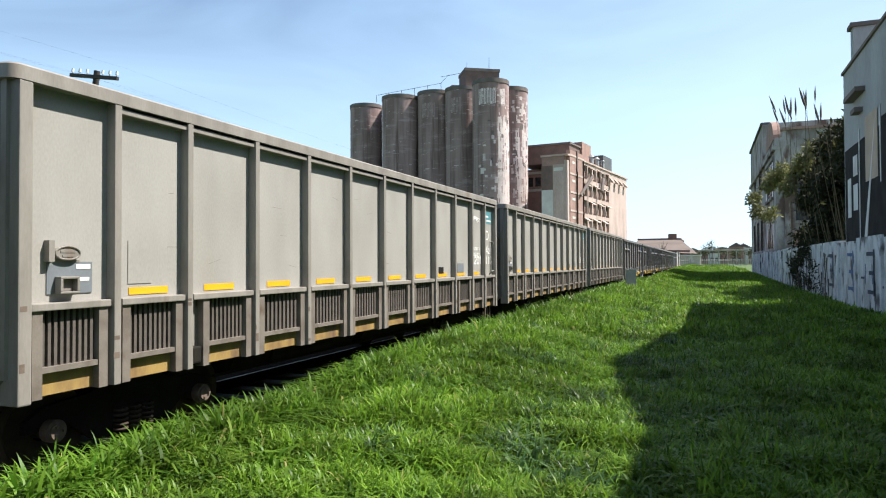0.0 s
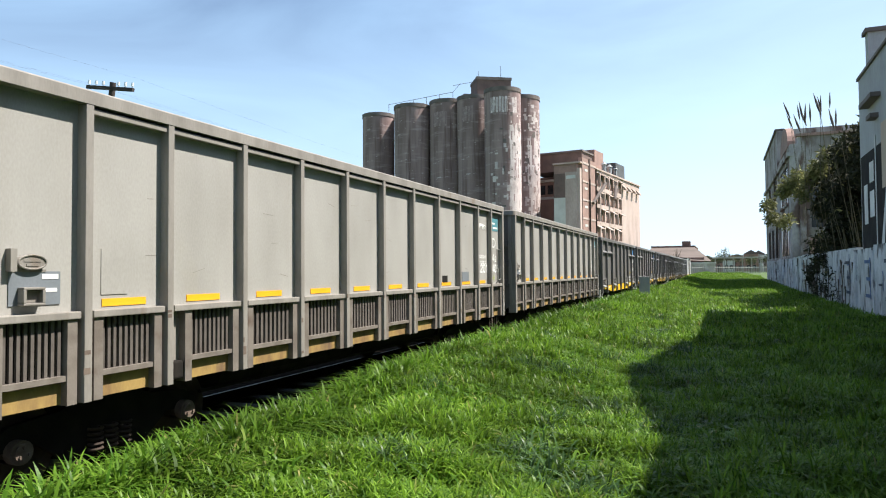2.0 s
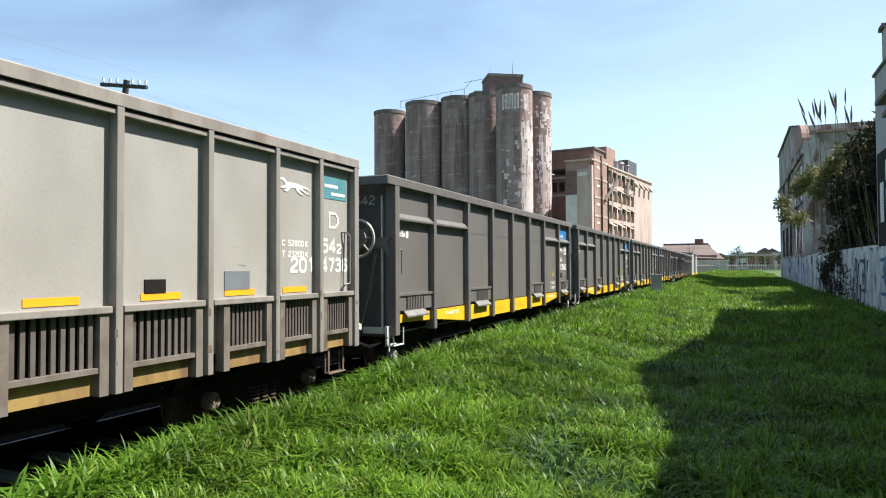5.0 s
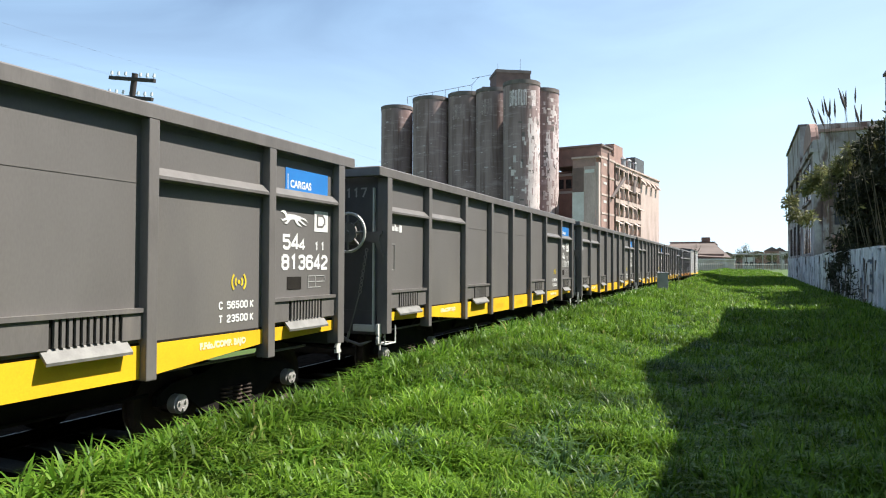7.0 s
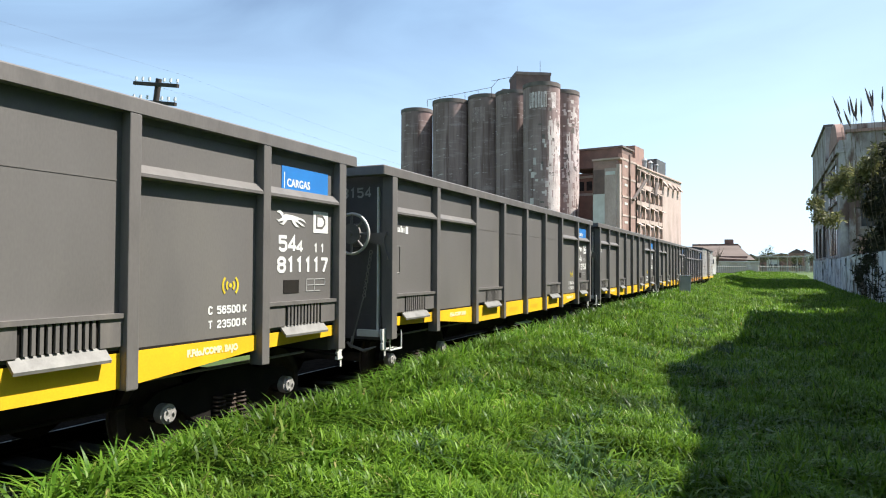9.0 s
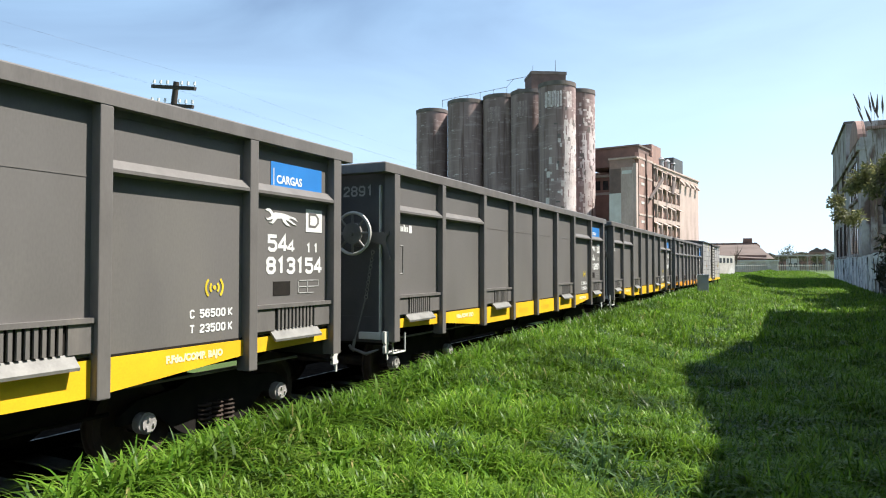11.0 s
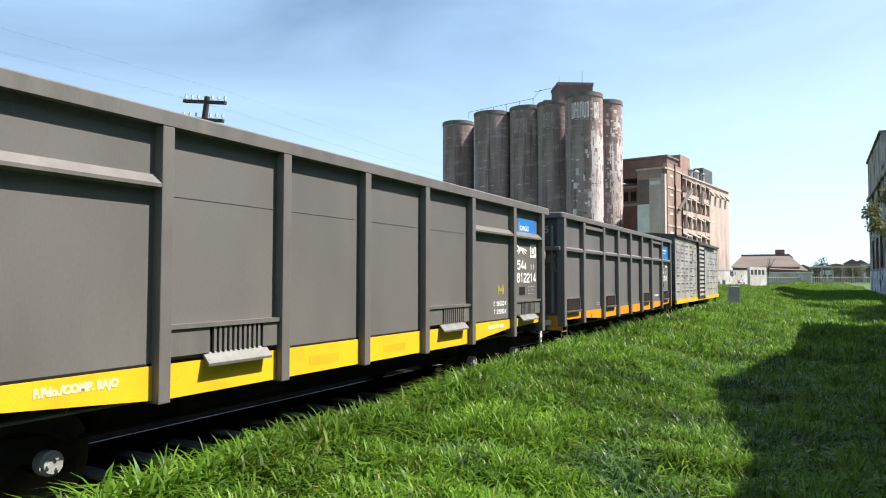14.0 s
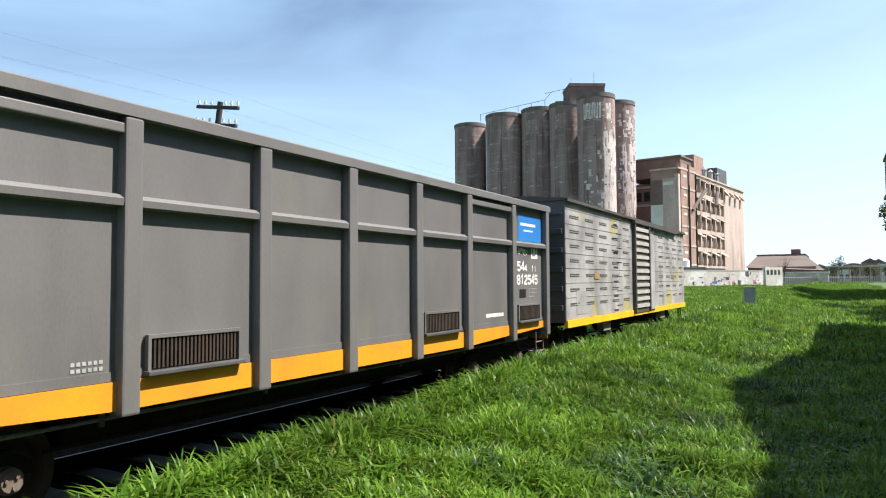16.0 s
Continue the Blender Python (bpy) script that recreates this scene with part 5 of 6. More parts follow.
for sx in (-.86, .86):
    bm = bmesh.new()
    c = TRACK_X + sx
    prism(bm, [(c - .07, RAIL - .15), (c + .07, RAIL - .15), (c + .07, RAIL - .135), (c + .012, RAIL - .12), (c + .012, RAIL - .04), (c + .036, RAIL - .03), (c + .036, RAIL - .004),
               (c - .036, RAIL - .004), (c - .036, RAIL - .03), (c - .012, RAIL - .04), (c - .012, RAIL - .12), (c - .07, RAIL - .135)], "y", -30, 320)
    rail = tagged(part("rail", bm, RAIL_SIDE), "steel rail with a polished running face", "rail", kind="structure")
    part("rail_head", boxes((c - .004, c + .016, -30, 320, RAIL - .004, RAIL)), RAIL_TOP, rail)

# ---- silos ----
def silo(x, y, r, top, marks=0):
    s = empty("grain_silo", pose(x, y, 0), "tall weathered concrete grain silo", "silo", "grain silos")
    bm = bmesh.new()
    bmesh.ops.create_cone(bm, cap_ends=True, segments=48, radius1=r, radius2=r, depth=top - .9, matrix=Matrix.Translation((0, 0, (top - .9) / 2)))
    part("shaft", bm, SILO, s, smooth=True)
    bm = bmesh.new()
    bmesh.ops.create_cone(bm, cap_ends=True, segments=48, radius1=r + .12, radius2=r + .12, depth=.9, matrix=Matrix.Translation((0, 0, top - .45)))
    part("top_band", bm, SILO_BAND, s, smooth=True)
    return s


def curved_patch(parent, name, r, a0, a1, z0, z1, mat, t=.02):
    bm = bmesh.new()
    n = max(2, int(abs(a1 - a0) / 5) + 1)
    rows = []
    for i in range(n + 1):
        a = radians(a0 + (a1 - a0) * i / n)
        rows.append([bm.verts.new(((r + k) * math.cos(a), (r + k) * math.sin(a), z)) for k, z in ((0, z0), (t, z0), (t, z1), (0, z1))])
    for p, q in zip(rows, rows[1:]):
        for j in range(4):
            bm.faces.new((p[j], q[j], q[(j + 1) % 4], p[(j + 1) % 4]))
    bm.faces.new(rows[0][::-1])
    bm.faces.new(rows[-1])
    return part(name, bm, mat, parent, smooth=True)


S_FRONT = silo(-44.5, 145, 4.05, 41.7)
S_RIGHT = silo(-42.2, 153, 4.0, 41.6)
S4, S3, S2, S1 = silo(-53.0, 150.5, 4.1, 42.2), silo(-61.0, 153, 4.2, 42.6), silo(-69.8, 152, 4.45, 42.1), silo(-82.3, 158, 4.1, 42.4)
# unseen rear silos, added only to keep sun off the front row
for shade_x, shade_y, r_ in ((-86.8, 166.6, 4.1), (-73.8, 160.8, 4.3), (-64.6, 161.8, 4.1), (-55.9, 158.8, 4.0)):
    silo(shade_x, shade_y, r_, 41.9)
rr = random.Random(5)
# repair patches, crowded on the sunward side to brighten it
for s_, r_, n_, lo_, hi_ in ((S_FRONT, 4.05, 22, -120, -60), (S_FRONT, 4.05, 60, -60, 8), (S_RIGHT, 4.0, 120, -75, 10)):
    for _ in range(n_):
        a = rr.uniform(lo_, hi_)
        z = rr.uniform(14, 38.5)
        curved_patch(s_, "patch", r_, a, a + rr.uniform(3, 13), z, z + rr.choice((.35, .5, .8, 1.3)), SILO_PATCH if rr.random() < .75 else SILO_BAND, .012)
# pale wash streaks that also paint a wider sunlit band on the shafts
for s_, r_, n_, lo_, hi_ in ((S_FRONT, 4.05, 150, -52, 10), (S_RIGHT, 4.0, 90, -60, 10)):
    for _ in range(n_):
        a = rr.uniform(lo_, hi_)
        z = rr.uniform(6, 30)
        curved_patch(s_, "whitewash_streak", r_, a, a + rr.uniform(2, 7), z, z + rr.uniform(2, 7), SILO_PATCH, .008)
# faded painted lettering near the top, too worn to read
for s_, r_, a0, k, m_ in ((S_FRONT, 4.05, -112, 6, WHITE_LETTER), (S_FRONT, 4.05, -40, 2, WHITE_LETTER), (S4, 4.1, -112, 4, SILO_LETTER), (S3, 4.2, -115, 5, SILO_LETTER)):
    for i in range(k):
        for j in range(2):
            curved_patch(s_, "lettering_bar", r_, a0 + i * 9.5 + j * 4.5, a0 + i * 9.5 + j * 4.5 + 2.4, 36.1, 39.4, m_, .015)
        curved_patch(s_, "lettering_bar", r_, a0 + i * 9.5, a0 + i * 9.5 + 6.9, 38.9 if i % 2 else 36.0, 39.5 if i % 2 else 36.5, m_, .018)

# elevator head house above the silos
hh = empty("elevator_head_house", pose(-52.3, 150.5, 0, 0, 0, 32), "square brown concrete head house on top of the silos", "building")
part("wall", boxes((0, 8.2, 0, 7.0, 38, 46.6)), MILL_DARK, hh)
part("parapet", boxes((-.15, 8.35, -.15, 7.15, 46.6, 47.3)), SILO_BAND, hh)
part("mast", tubes(((6.5, 3, 47.3), (6.5, 3, 51.0), .07, .03), ((1.0, 3, 47.3), (1.0, 3, 49.5), .05, .03)), POLE_WOOD, hh)
part("gallery", boxes((-3.0, 0, 1.5, 5.5, 38, 43.5)), SILO, hh)
rail_ = empty("roof_handrail", pose(0, 0, 0), "thin steel handrail along the silo roofs", "railing")
rows_ = [((-76, 151.5, 43.2), (-58, 149.3, 43.9), .05), ((-58, 149.3, 43.9), (-56, 149, 45.6), .05), ((-58, 149.3, 45.4), (-53, 148.8, 45.6), .05)]
rows_ += [((-76 + 3.6 * i, 151.5 - .44 * i, 41.5), (-76 + 3.6 * i, 151.5 - .44 * i, 43.3 + .14 * i), .05) for i in range(6)]
part("rail", tubes(*rows_, seg=6), RUST_STEEL, rail_)

# ---- the mill ----
MILL = empty("flour_mill", pose(-27.6, 145, 0, 0, 0, -8.1), "six-storey concrete and red brick flour mill", "building")
# local axes: y along the long front, x out of it
H_M = 24.4
part("wall", boxes((-5.7, -.6, 0, 50, 0, H_M)), MILL_BRICK, MILL)
part("rear_wall", boxes((-24, -5.7, 20, 50, 0, H_M)), MILL_BRICK, MILL)
part("end_block", boxes((-.6, 0, 32, 50, 0, H_M)), MILL_CONCRETE, MILL, "blank beige concrete wall")
part("stair_tower", boxes((-.6, .25, 1.2, 10.5, 0, H_M + 1.4)), MILL_BRICK, MILL, "red brick stair tower")
part("tower_fin", boxes((.25, .5, 5.4, 6.0, 0, H_M + 1.6)), MILL_DARK, MILL)
part("corner_pier", boxes((-.6, .1, 0, 1.2, 0, H_M - 1)), MILL_CONCRETE, MILL)
part("roof_slab", boxes((-5.9, .3, -.3, 50.3, H_M, H_M + .35)), MILL_CONCRETE, MILL)
part("rear_roof_slab", boxes((-24.3, -5.9, 19.7, 50.3, H_M, H_M + .35)), MILL_CONCRETE, MILL)
for k in range(6):
    z = 1.2 + 4.0 * k
    part("floor_band", boxes((-.6, .04, 10.5, 32, z + 2.6, z + 3.5)), MILL_CONCRETE, MILL)
    for c in range(6):
        y = 11.3 + 3.58 * c
        win = part("window", boxes((-.59, -.5, y, y + 2.7, z, z + 2.6)), GLASS_DARK, MILL, "dark dirty factory window")
        part("mullion", boxes((-.5, -.44, y + 1.1, y + 1.22, z, z + 2.6), (-.5, -.44, y, y + 2.7, z + 1.25, z + 1.35)), MILL_CONCRETE, win)
        part("brick_infill", boxes((-.598, -.42, y, y + 2.7, z, z + 1.1)), MILL_BRICK, win)
        if (k * 5 + c * 3) % 4 in (0, 2):
            bm = bmesh.new()
            prism(bm, [(-.3, z + 2.75), (1.2, z + 1.9), (1.2, z + 1.7), (-.3, z + 2.5)], "y", y - .1, y + 2.5)
            part("hood", bm, MILL_CONCRETE, win, "sloping concrete window hood")
for c in range(7):
    y = 10.5 + 3.58 * c
    part("pier", boxes((-.6, .08, y, y + .65, 0, H_M - .3)), MILL_CONCRETE, MILL)
for k in range(4):
    y = 32.5 + 4.6 * k
    bm = bmesh.new()
    prism(bm, [(0, H_M - 1.2), (1.1, H_M - 2.4), (1.1, H_M - 2.8), (0, H_M - 2.3)], "y", y, y + 1.4)
    part("chute_hood", bm, MILL_CONCRETE, MILL)
for k in range(6):
    z = 3 + 4.0 * k
    part("tower_window", boxes((.24, .3, 2.6, 4.6, z, z + .5)), MILL_PALE, MILL)
    part("string_course", boxes((.24, .34, 1.2, 10.5, z + 1.5, z + 1.9)), MILL_CONCRETE, MILL)
# end face towards the track bend
part("end_panel", boxes((-3.1, -.6, -.25, 0, 0, 22.6)), MILL_CONCRETE, MILL)
part("end_panel", boxes((-5.7, -3.1, -.2, 0, 0, 17.2)), MILL_PALE, MILL, "whitewashed wall panel")
part("end_panel", boxes((-5.7, -3.1, -.2, 0, 17.2, 22.4)), MILL_DARK, MILL)
part("sign_bar", boxes((-2.9, -.8, -.3, -.25, 21.2, 21.9)), MILL_PALE, MILL)
part("low_wing", boxes((-20, -5.7, 16, 20, 0, 23.0)), MILL_BRICK, MILL)
part("wing_roof", boxes((-20.2, -5.72, 15.6, 20, 23.0, 23.6)), MILL_PALE, MILL)
part("wing_band", boxes((-20, -5.7, 15.9, 16, 18.8, 19.4)), MILL_PALE, MILL)
for k in range(7):
    part("wing_window", boxes((-19.5 + 2 * k, -18.1 + 2 * k, 15.95, 16.05, 20.0, 22.2)), GLASS_DARK, MILL)
part("roof_house", boxes((-16, -3.5, 12, 26, H_M + .35, H_M + 4.6)), MILL_DARK, MILL)
part("roof_house_slab", boxes((-16.3, -3.2, 11.7, 26.3, H_M + 4.6, H_M + 5.0)), SILO_BAND, MILL)
part("roof_house", boxes((-9, -3.0, 20, 27, H_M + .35, H_M + 6.2)), MILL_BRICK, MILL)
part("roof_tank", boxes((-5.5, -.5, 29, 37, H_M + .35, H_M + 4.0)), TANK_GREY, MILL, "dark grey sheet metal tank house")
for k in range(3):
    part("roof_vent", tubes(((-.9, 20.5 + 4.5 * k, H_M + .3), (-.9, 20.5 + 4.5 * k, H_M + 2.4), .55, .55), ((-.9, 20.5 + 4.5 * k, H_M + 2.4), (-.9, 20.5 + 4.5 * k, H_M + 3.0), .8, .2)), BOX_GREY, MILL)
part("downpipe", tubes(((.4, 10.2, 2), (.4, 10.2, H_M), .15), ((.7, 5.0, 4), (.7, 5.0, H_M - 3), .12)), RUST_STEEL, MILL)
for row in (((.5, 7.5, H_M - 8.0), (1.4, 14.0, H_M - 3), .35), ((1.2, 22, H_M - 6), (.6, 25, H_M - 2.5), .4)):
    part("conveyor", tubes(row), SILO_BAND, MILL)

# ---- walls and sheds beyond the track ----
far_wall = empty("graffiti_wall", pose(-22.4, 118, .4, 0, 0, -30), "low plastered yard wall covered in old graffiti", "wall")
part("wall", boxes((-.15, .15, 0, 22, -.6, 2.7)), FAR_WALL, far_wall)
part("coping", boxes((-.2, .2, 0, 22, 2.7, 2.82)), FENCE_CONCRETE, far_wall)
part("gate", boxes((.15, .25, -2.6, -.2, -.4, 1.9)), BLACK_STEEL, far_wall)
rr = random.Random(9)
for i in range(60):
    y, z = rr.uniform(.5, 21), rr.uniform(0, 2.0)
    m_ = rr.choice((GRAFFITI_DARK, GRAFFITI_BLUE, GRAFFITI_PINK, SILO_PATCH, SILO_PATCH))
    part("paint_bar", boxes((.15, .156, y, y + rr.uniform(.15, 1.0), z, z + rr.uniform(.15, .8))), m_, far_wall)
part("wall_stub", boxes((-.2, .4, 22, 27, -.6, 3.4)), FAR_WALL, far_wall)
for k in range(4):
    part("stub_window", boxes((.4, .43, 22.3 + 1.1 * k, 23.0 + 1.1 * k, 2.0, 2.9)), GLASS_DARK, far_wall)
tankv = empty("water_tank", pose(-23.6, 128, 0), "white water tank behind the yard wall", "tank")
part("shell", tubes(((0, 0, 0), (0, 0, 5.0), 1.0), ((0, 0, 5.0), (0, 0, 5.4), 1.0, .4), seg=20), MURAL_WHITE, tankv, smooth=True)
annex = empty("yard_annex", pose(-25.5, 126, 0, 0, 0, -8), "low flat-roofed annex behind the yard wall", "building")
part("wall", boxes((-6, 6, 0, 12, 0, 3.6)), MILL_CONCRETE, annex)
part("roof", boxes((-6.2, 6.2, -.2, 12.2, 3.6, 3.8)), FENCE_CONCRETE, annex)

shed = empty("goods_shed", pose(-19.0, 186, .4), "long brick goods shed with rusted tin roof", "building")
part("wall", boxes((0, 15, 0, 45, 0, 4.2)), MILL_DARK, shed)
bm = bmesh.new()
rv = [bm.verts.new(p) for p in ((-.5, -.8, 4.1), (16.8, -.8, 3.2), (16.8, 46, 3.2), (-.5, 46, 4.1), (1.4, 9, 7.2), (12.4, 9, 7.2), (12.4, 36, 7.2), (1.4, 36, 7.2))]
for q in ((0, 1, 5, 4), (1, 2, 6, 5), (2, 3, 7, 6), (3, 0, 4, 7), (4, 5, 6, 7), (0, 3, 2, 1)):
    bm.faces.new([rv[i] for i in q])
part("roof", bm, TIN_ROOF, shed)
part("ridge_cap", boxes((1.2, 12.6, 8.8, 36.2, 7.2, 7.55)), MILL_DARK, shed)
part("roof_lantern", boxes((9.2, 11.4, 10, 12.4, 7.5, 8.8), bevel=.2), MILL_DARK, shed)
part("lean_to", boxes((6, 17.5, -4, 0, 0, 2.6)), FAR_WALL, shed)
part("lean_to_roof", boxes((5.7, 17.8, -4.3, 0, 2.6, 2.9)), MURAL_WHITE, shed)

for k in range(8):
    part("roof_rib", boxes((1.5 + 1.5 * k, 1.58 + 1.5 * k, 8.7, 36.3, 7.2, 7.62)), TIN_ROOF, shed)
canopy = empty("platform_canopy", pose(-1.9, 204, .4), "pale concrete platform canopy on slim posts", "canopy")
part("roof_slab", boxes((-.4, 12.4, -1.8, 1.8, 4.1, 4.45), bevel=.04), FENCE_CONCRETE, canopy)
for k in range(6):
    part("canopy_post", boxes((.2 + 2.3 * k, .5 + 2.3 * k, -.2, .2, -.5, 3.8)), FENCE_CONCRETE, canopy)
    part("canopy_beam", boxes((.2 + 2.3 * k, .5 + 2.3 * k, -1.6, 1.6, 3.8, 4.1)), FENCE_CONCRETE, canopy)

fence = empty("palisade_fence", pose(0, 0, .4), "long pale concrete palisade fence", "fence")
slat = mesh_of("picket", boxes((-.1, .1, -.05, .05, -.3, 1.9)), FENCE_CONCRETE)
for i in range(80):
    shared("picket", slat, fence, pose(-11 + .42 * i, 170 + .7 * i, 0))
part("fence_rail", boxes((-.06, .06, 0, 64.5, 1.5, 1.62)), FENCE_CONCRETE, fence, at=pose(-11, 170.1, 0, 0, 0, -30.96))

rr = random.Random(21)
for i in range(30):
    x = -16 + i * 1.35 + rr.uniform(-1, 1)
    y = 262 + rr.uniform(0, 110)
    wd, hg = rr.uniform(3.5, 7.5), rr.uniform(2.8, 7.5)
    hs = empty("house", pose(x * y / 260, y, .4), "distant low plastered house", "house", "far houses")
    part("wall", boxes((0, wd, 0, 8, -.5, hg)), rr.choice((HOUSE_A, HOUSE_B, MURAL_WHITE, MILL_BRICK, FAR_WALL)), hs)
    bm = bmesh.new()
    prism(bm, [(-.3, hg), (wd + .3, hg), (wd * .5, hg + rr.uniform(.3, 1.6))], "y", -.3, 8.3)
    part("roof", bm, TIN_ROOF, hs)
    for k in range(2):
        part("window", boxes((wd * (.2 + .4 * k), wd * (.2 + .4 * k) + 1.1, -.06, 0, 1.2, 2.6)), GLASS_DARK, hs)


def leaf_cloud(name, centres, mat, n, size, parent=None, seed=1):
    """Small bent leaves spread through overlapping clumps."""
    g = np.random.default_rng(seed)
    c = np.array([p[:3] for p in centres], float)
    rad = np.array([p[3:6] for p in centres], float)
    pick = g.integers(0, len(c), n)
    v = g.normal(size=(n, 3))
    v /= np.linalg.norm(v, axis=1)[:, None]
    p = c[pick] + v * rad[pick] * (g.random(n) ** .45)[:, None]
    a = g.normal(size=(n, 3))
    a /= np.linalg.norm(a, axis=1)[:, None]
    b = np.cross(a, g.normal(size=(n, 3)))
    b /= np.linalg.norm(b, axis=1)[:, None]
    ln = size * g.uniform(.6, 1.5, n)[:, None]
    co = np.stack([p, p + a * ln * .5 + b * ln * .16, p + a * ln, p + a * ln * .5 - b * ln * .16], 1).reshape(-1, 3)
    me = bpy.data.meshes.new(name)
    me.from_pydata(co.tolist(), [], (np.arange(n)[:, None] * 4 + np.arange(4)).tolist())
    me.materials.append(mat)
    return shared(name, me, parent)


for i in range(16):
    x, y = -12 + i * 2.6 + rr.uniform(-2, 2), 250 + rr.uniform(-20, 60)
    tr = empty("tree", pose(x, y, .4), "small distant tree with thin grey-green crown", "tree", "far trees")
    hg = rr.uniform(4.5, 8)
    part("trunk", tubes(((0, 0, -.3), (.2, 0, hg * .6), .22, .1), ((.2, 0, hg * .5), (1.0, .4, hg * .8), .1, .04), ((.15, 0, hg * .45), (-.9, -.2, hg * .75), .1, .04), seg=7), BARK, tr)
    leaf_cloud("crown", [(rr.uniform(-1.3, 1.3), rr.uniform(-1, 1), hg * rr.uniform(.6, .95), 1.3, 1.3, 1.0) for _ in range(6)], FAR_LEAF, 500, .45, tr, i)

bare = empty("bare_tree", pose(-10.2, 172, .4), "leafless tree in front of the goods shed", "tree")
rows_ = [((0, 0, -.3), (.2, 0, 3.0), .16, .1)]
for i in range(26):
    a, z = rr.uniform(0, 6.28), rr.uniform(1.8, 4.4)
    ln = rr.uniform(.8, 2.6)
    rows_.append(((.15, 0, min(z, 3.0)), (.2 + ln * .6 * math.cos(a), ln * .6 * math.sin(a), z + ln), .05, .015))
part("branchwork", tubes(*rows_, seg=5), BARK, bare)

# ---- telegraph pole ----
pole = empty("telegraph_pole", pose(-21.95, 18.5, .05, 0, 9, 0), "dark wooden telegraph pole with two crossarms", "pole")
part("post", tubes(((0, 0, -.5), (0, 0, 8.72), .15, .11), seg=14), POLE_WOOD, pole, smooth=True)
for z in (8.42, 7.74):
    arm = part("crossarm", boxes((-1.15, 1.15, -.17, -.05, z, z + .13), bevel=.01), POLE_WOOD, pole)
    for x in (-1.08, -.72, -.36, .4, .74, 1.08):
        part("insulator", tubes(((x, -.11, z + .13), (x, -.11, z + .2), .015), ((x, -.11, z + .19), (x, -.11, z + .32), .055, .04)), PORCELAIN, arm)
for z in (8.74, 8.06):
    for x in (-1.05, 1.05):
        cu = bpy.data.curves.new("wire", "CURVE")
        cu.dimensions, cu.bevel_depth = "3D", .0016
        sp = cu.splines.new("POLY")
        sp.points.add(40)
        for i in range(41):
            y = -45 + 2.9 * i
            span = 46.0
            k = ((y - 18.6) % span) / span
            sp.points[i].co = (-20.6 + x, y, z - 1.6 * k * (1 - k), 1)
        cu.materials.append(WIRE)
        tagged(new("overhead_wire", cu), "thin sagging telegraph wire", "wire")

# ---- trackside cabinet ----
cab = empty("trackside_cabinet", pose(-3.35, 33.2, float(ground_z(-3.35, 33.2)) - .02, 0, 0, 8), "small grey trackside cabinet standing in the grass", "cabinet")
cab.scale = (.8, .9, 1)
part("body", boxes((-.3, .3, -.22, .22, 0, .92), bevel=.02), BOX_GREY, cab)
part("lid", boxes((-.33, .33, -.25, .25, .92, .97), bevel=.012), BOX_GREY, cab)
part("door", boxes((-.25, .25, -.235, -.222, .08, .86)), BOX_GREY, cab)
part("foot", boxes((-.32, .32, -.24, .24, -.15, .0)), FENCE_CONCRETE, cab)

# ---- the buildings along the lane ----
WX = 4.8
lane = empty("lane_wall", pose(WX, 0, 0), "peeling white lane wall with worn graffiti", "wall")
rr = random.Random(4)
y = -8.0
while y < 85.5:
    wd = rr.uniform(2.6, 4.2)
    top = 2.42 + rr.uniform(-.1, .1)
    part("wall_panel", boxes((rr.uniform(-.02, .02), .3, y, min(y + wd - .02, 86), -.4, top)), WHITE_WALL, lane)
    part("pilaster", boxes((-.07, .2, y - .12, y + .1, -.4, top - .1)), WHITE_WALL, lane)
    y += wd
for k in range(70):
    y, z = rr.uniform(14, 75), rr.uniform(.5, 1.9)
    ln = rr.uniform(.12, .7)
    if rr.random() < .5:
        bm = boxes((-.035, -.028, y, y + .07, z - ln * .4, z + ln * .6))
    else:
        bm = boxes((-.035, -.028, y, y + ln, z, z + .07))
    part("paint_stroke", bm, rr.choice((GRAFFITI_DARK, GRAFFITI_DARK, GRAFFITI_BLUE)), lane)

for y0, m_ in ((16.2, GRAFFITI_DARK), (18.6, GRAFFITI_BLUE), (21.0, GRAFFITI_DARK), (24.2, GRAFFITI_DARK), (27.4, GRAFFITI_BLUE), (31.5, GRAFFITI_DARK)):
    part("painted_letter_bar", boxes((-.042, -.036, y0, y0 + .14, .55, 2.0)), m_, lane)
    for k, wd in enumerate((.8, .6, .9)):
        part("painted_letter_bar", boxes((-.042, -.036, y0 + .14, y0 + .14 + wd, .6 + .6 * k, .72 + .6 * k)), m_, lane)

# nearest workshop: plaster front with a mural, higher end wall
shop = empty("workshop_building", pose(WX + .02, 0, 0), "tall grey plastered workshop with a dark painted mural", "building")
part("wall", boxes((.05, .5, -12, 29.3, 2.3, 8.6)), PLASTER, shop)
part("wall", boxes((.5, 12, -12, -11.6, 0, 8.6), (11.6, 12, -11.6, 28.8, 0, 8.6)), PLASTER, shop)
part("end_wall", boxes((.3, 12, 28.75, 29.25, 0, 10.25)), PLASTER, shop, "higher grey end wall")
part("end_coping", boxes((.2, 12.1, 28.65, 29.35, 10.25, 10.4)), SILO_BAND, shop)
part("roof", boxes((.5, 11.6, -11.6, 28.75, 8.3, 8.5)), SILO_BAND, shop)
part("coping", boxes((-.02, .55, -12, 29.35, 8.6, 8.7)), SILO_BAND, shop)
bm = bmesh.new()
prism(bm, [(9.0, 8.7), (20.0, 8.7), (14.2, 10.2)], "x", .05, .5)
part("gable", bm, PLASTER, shop)
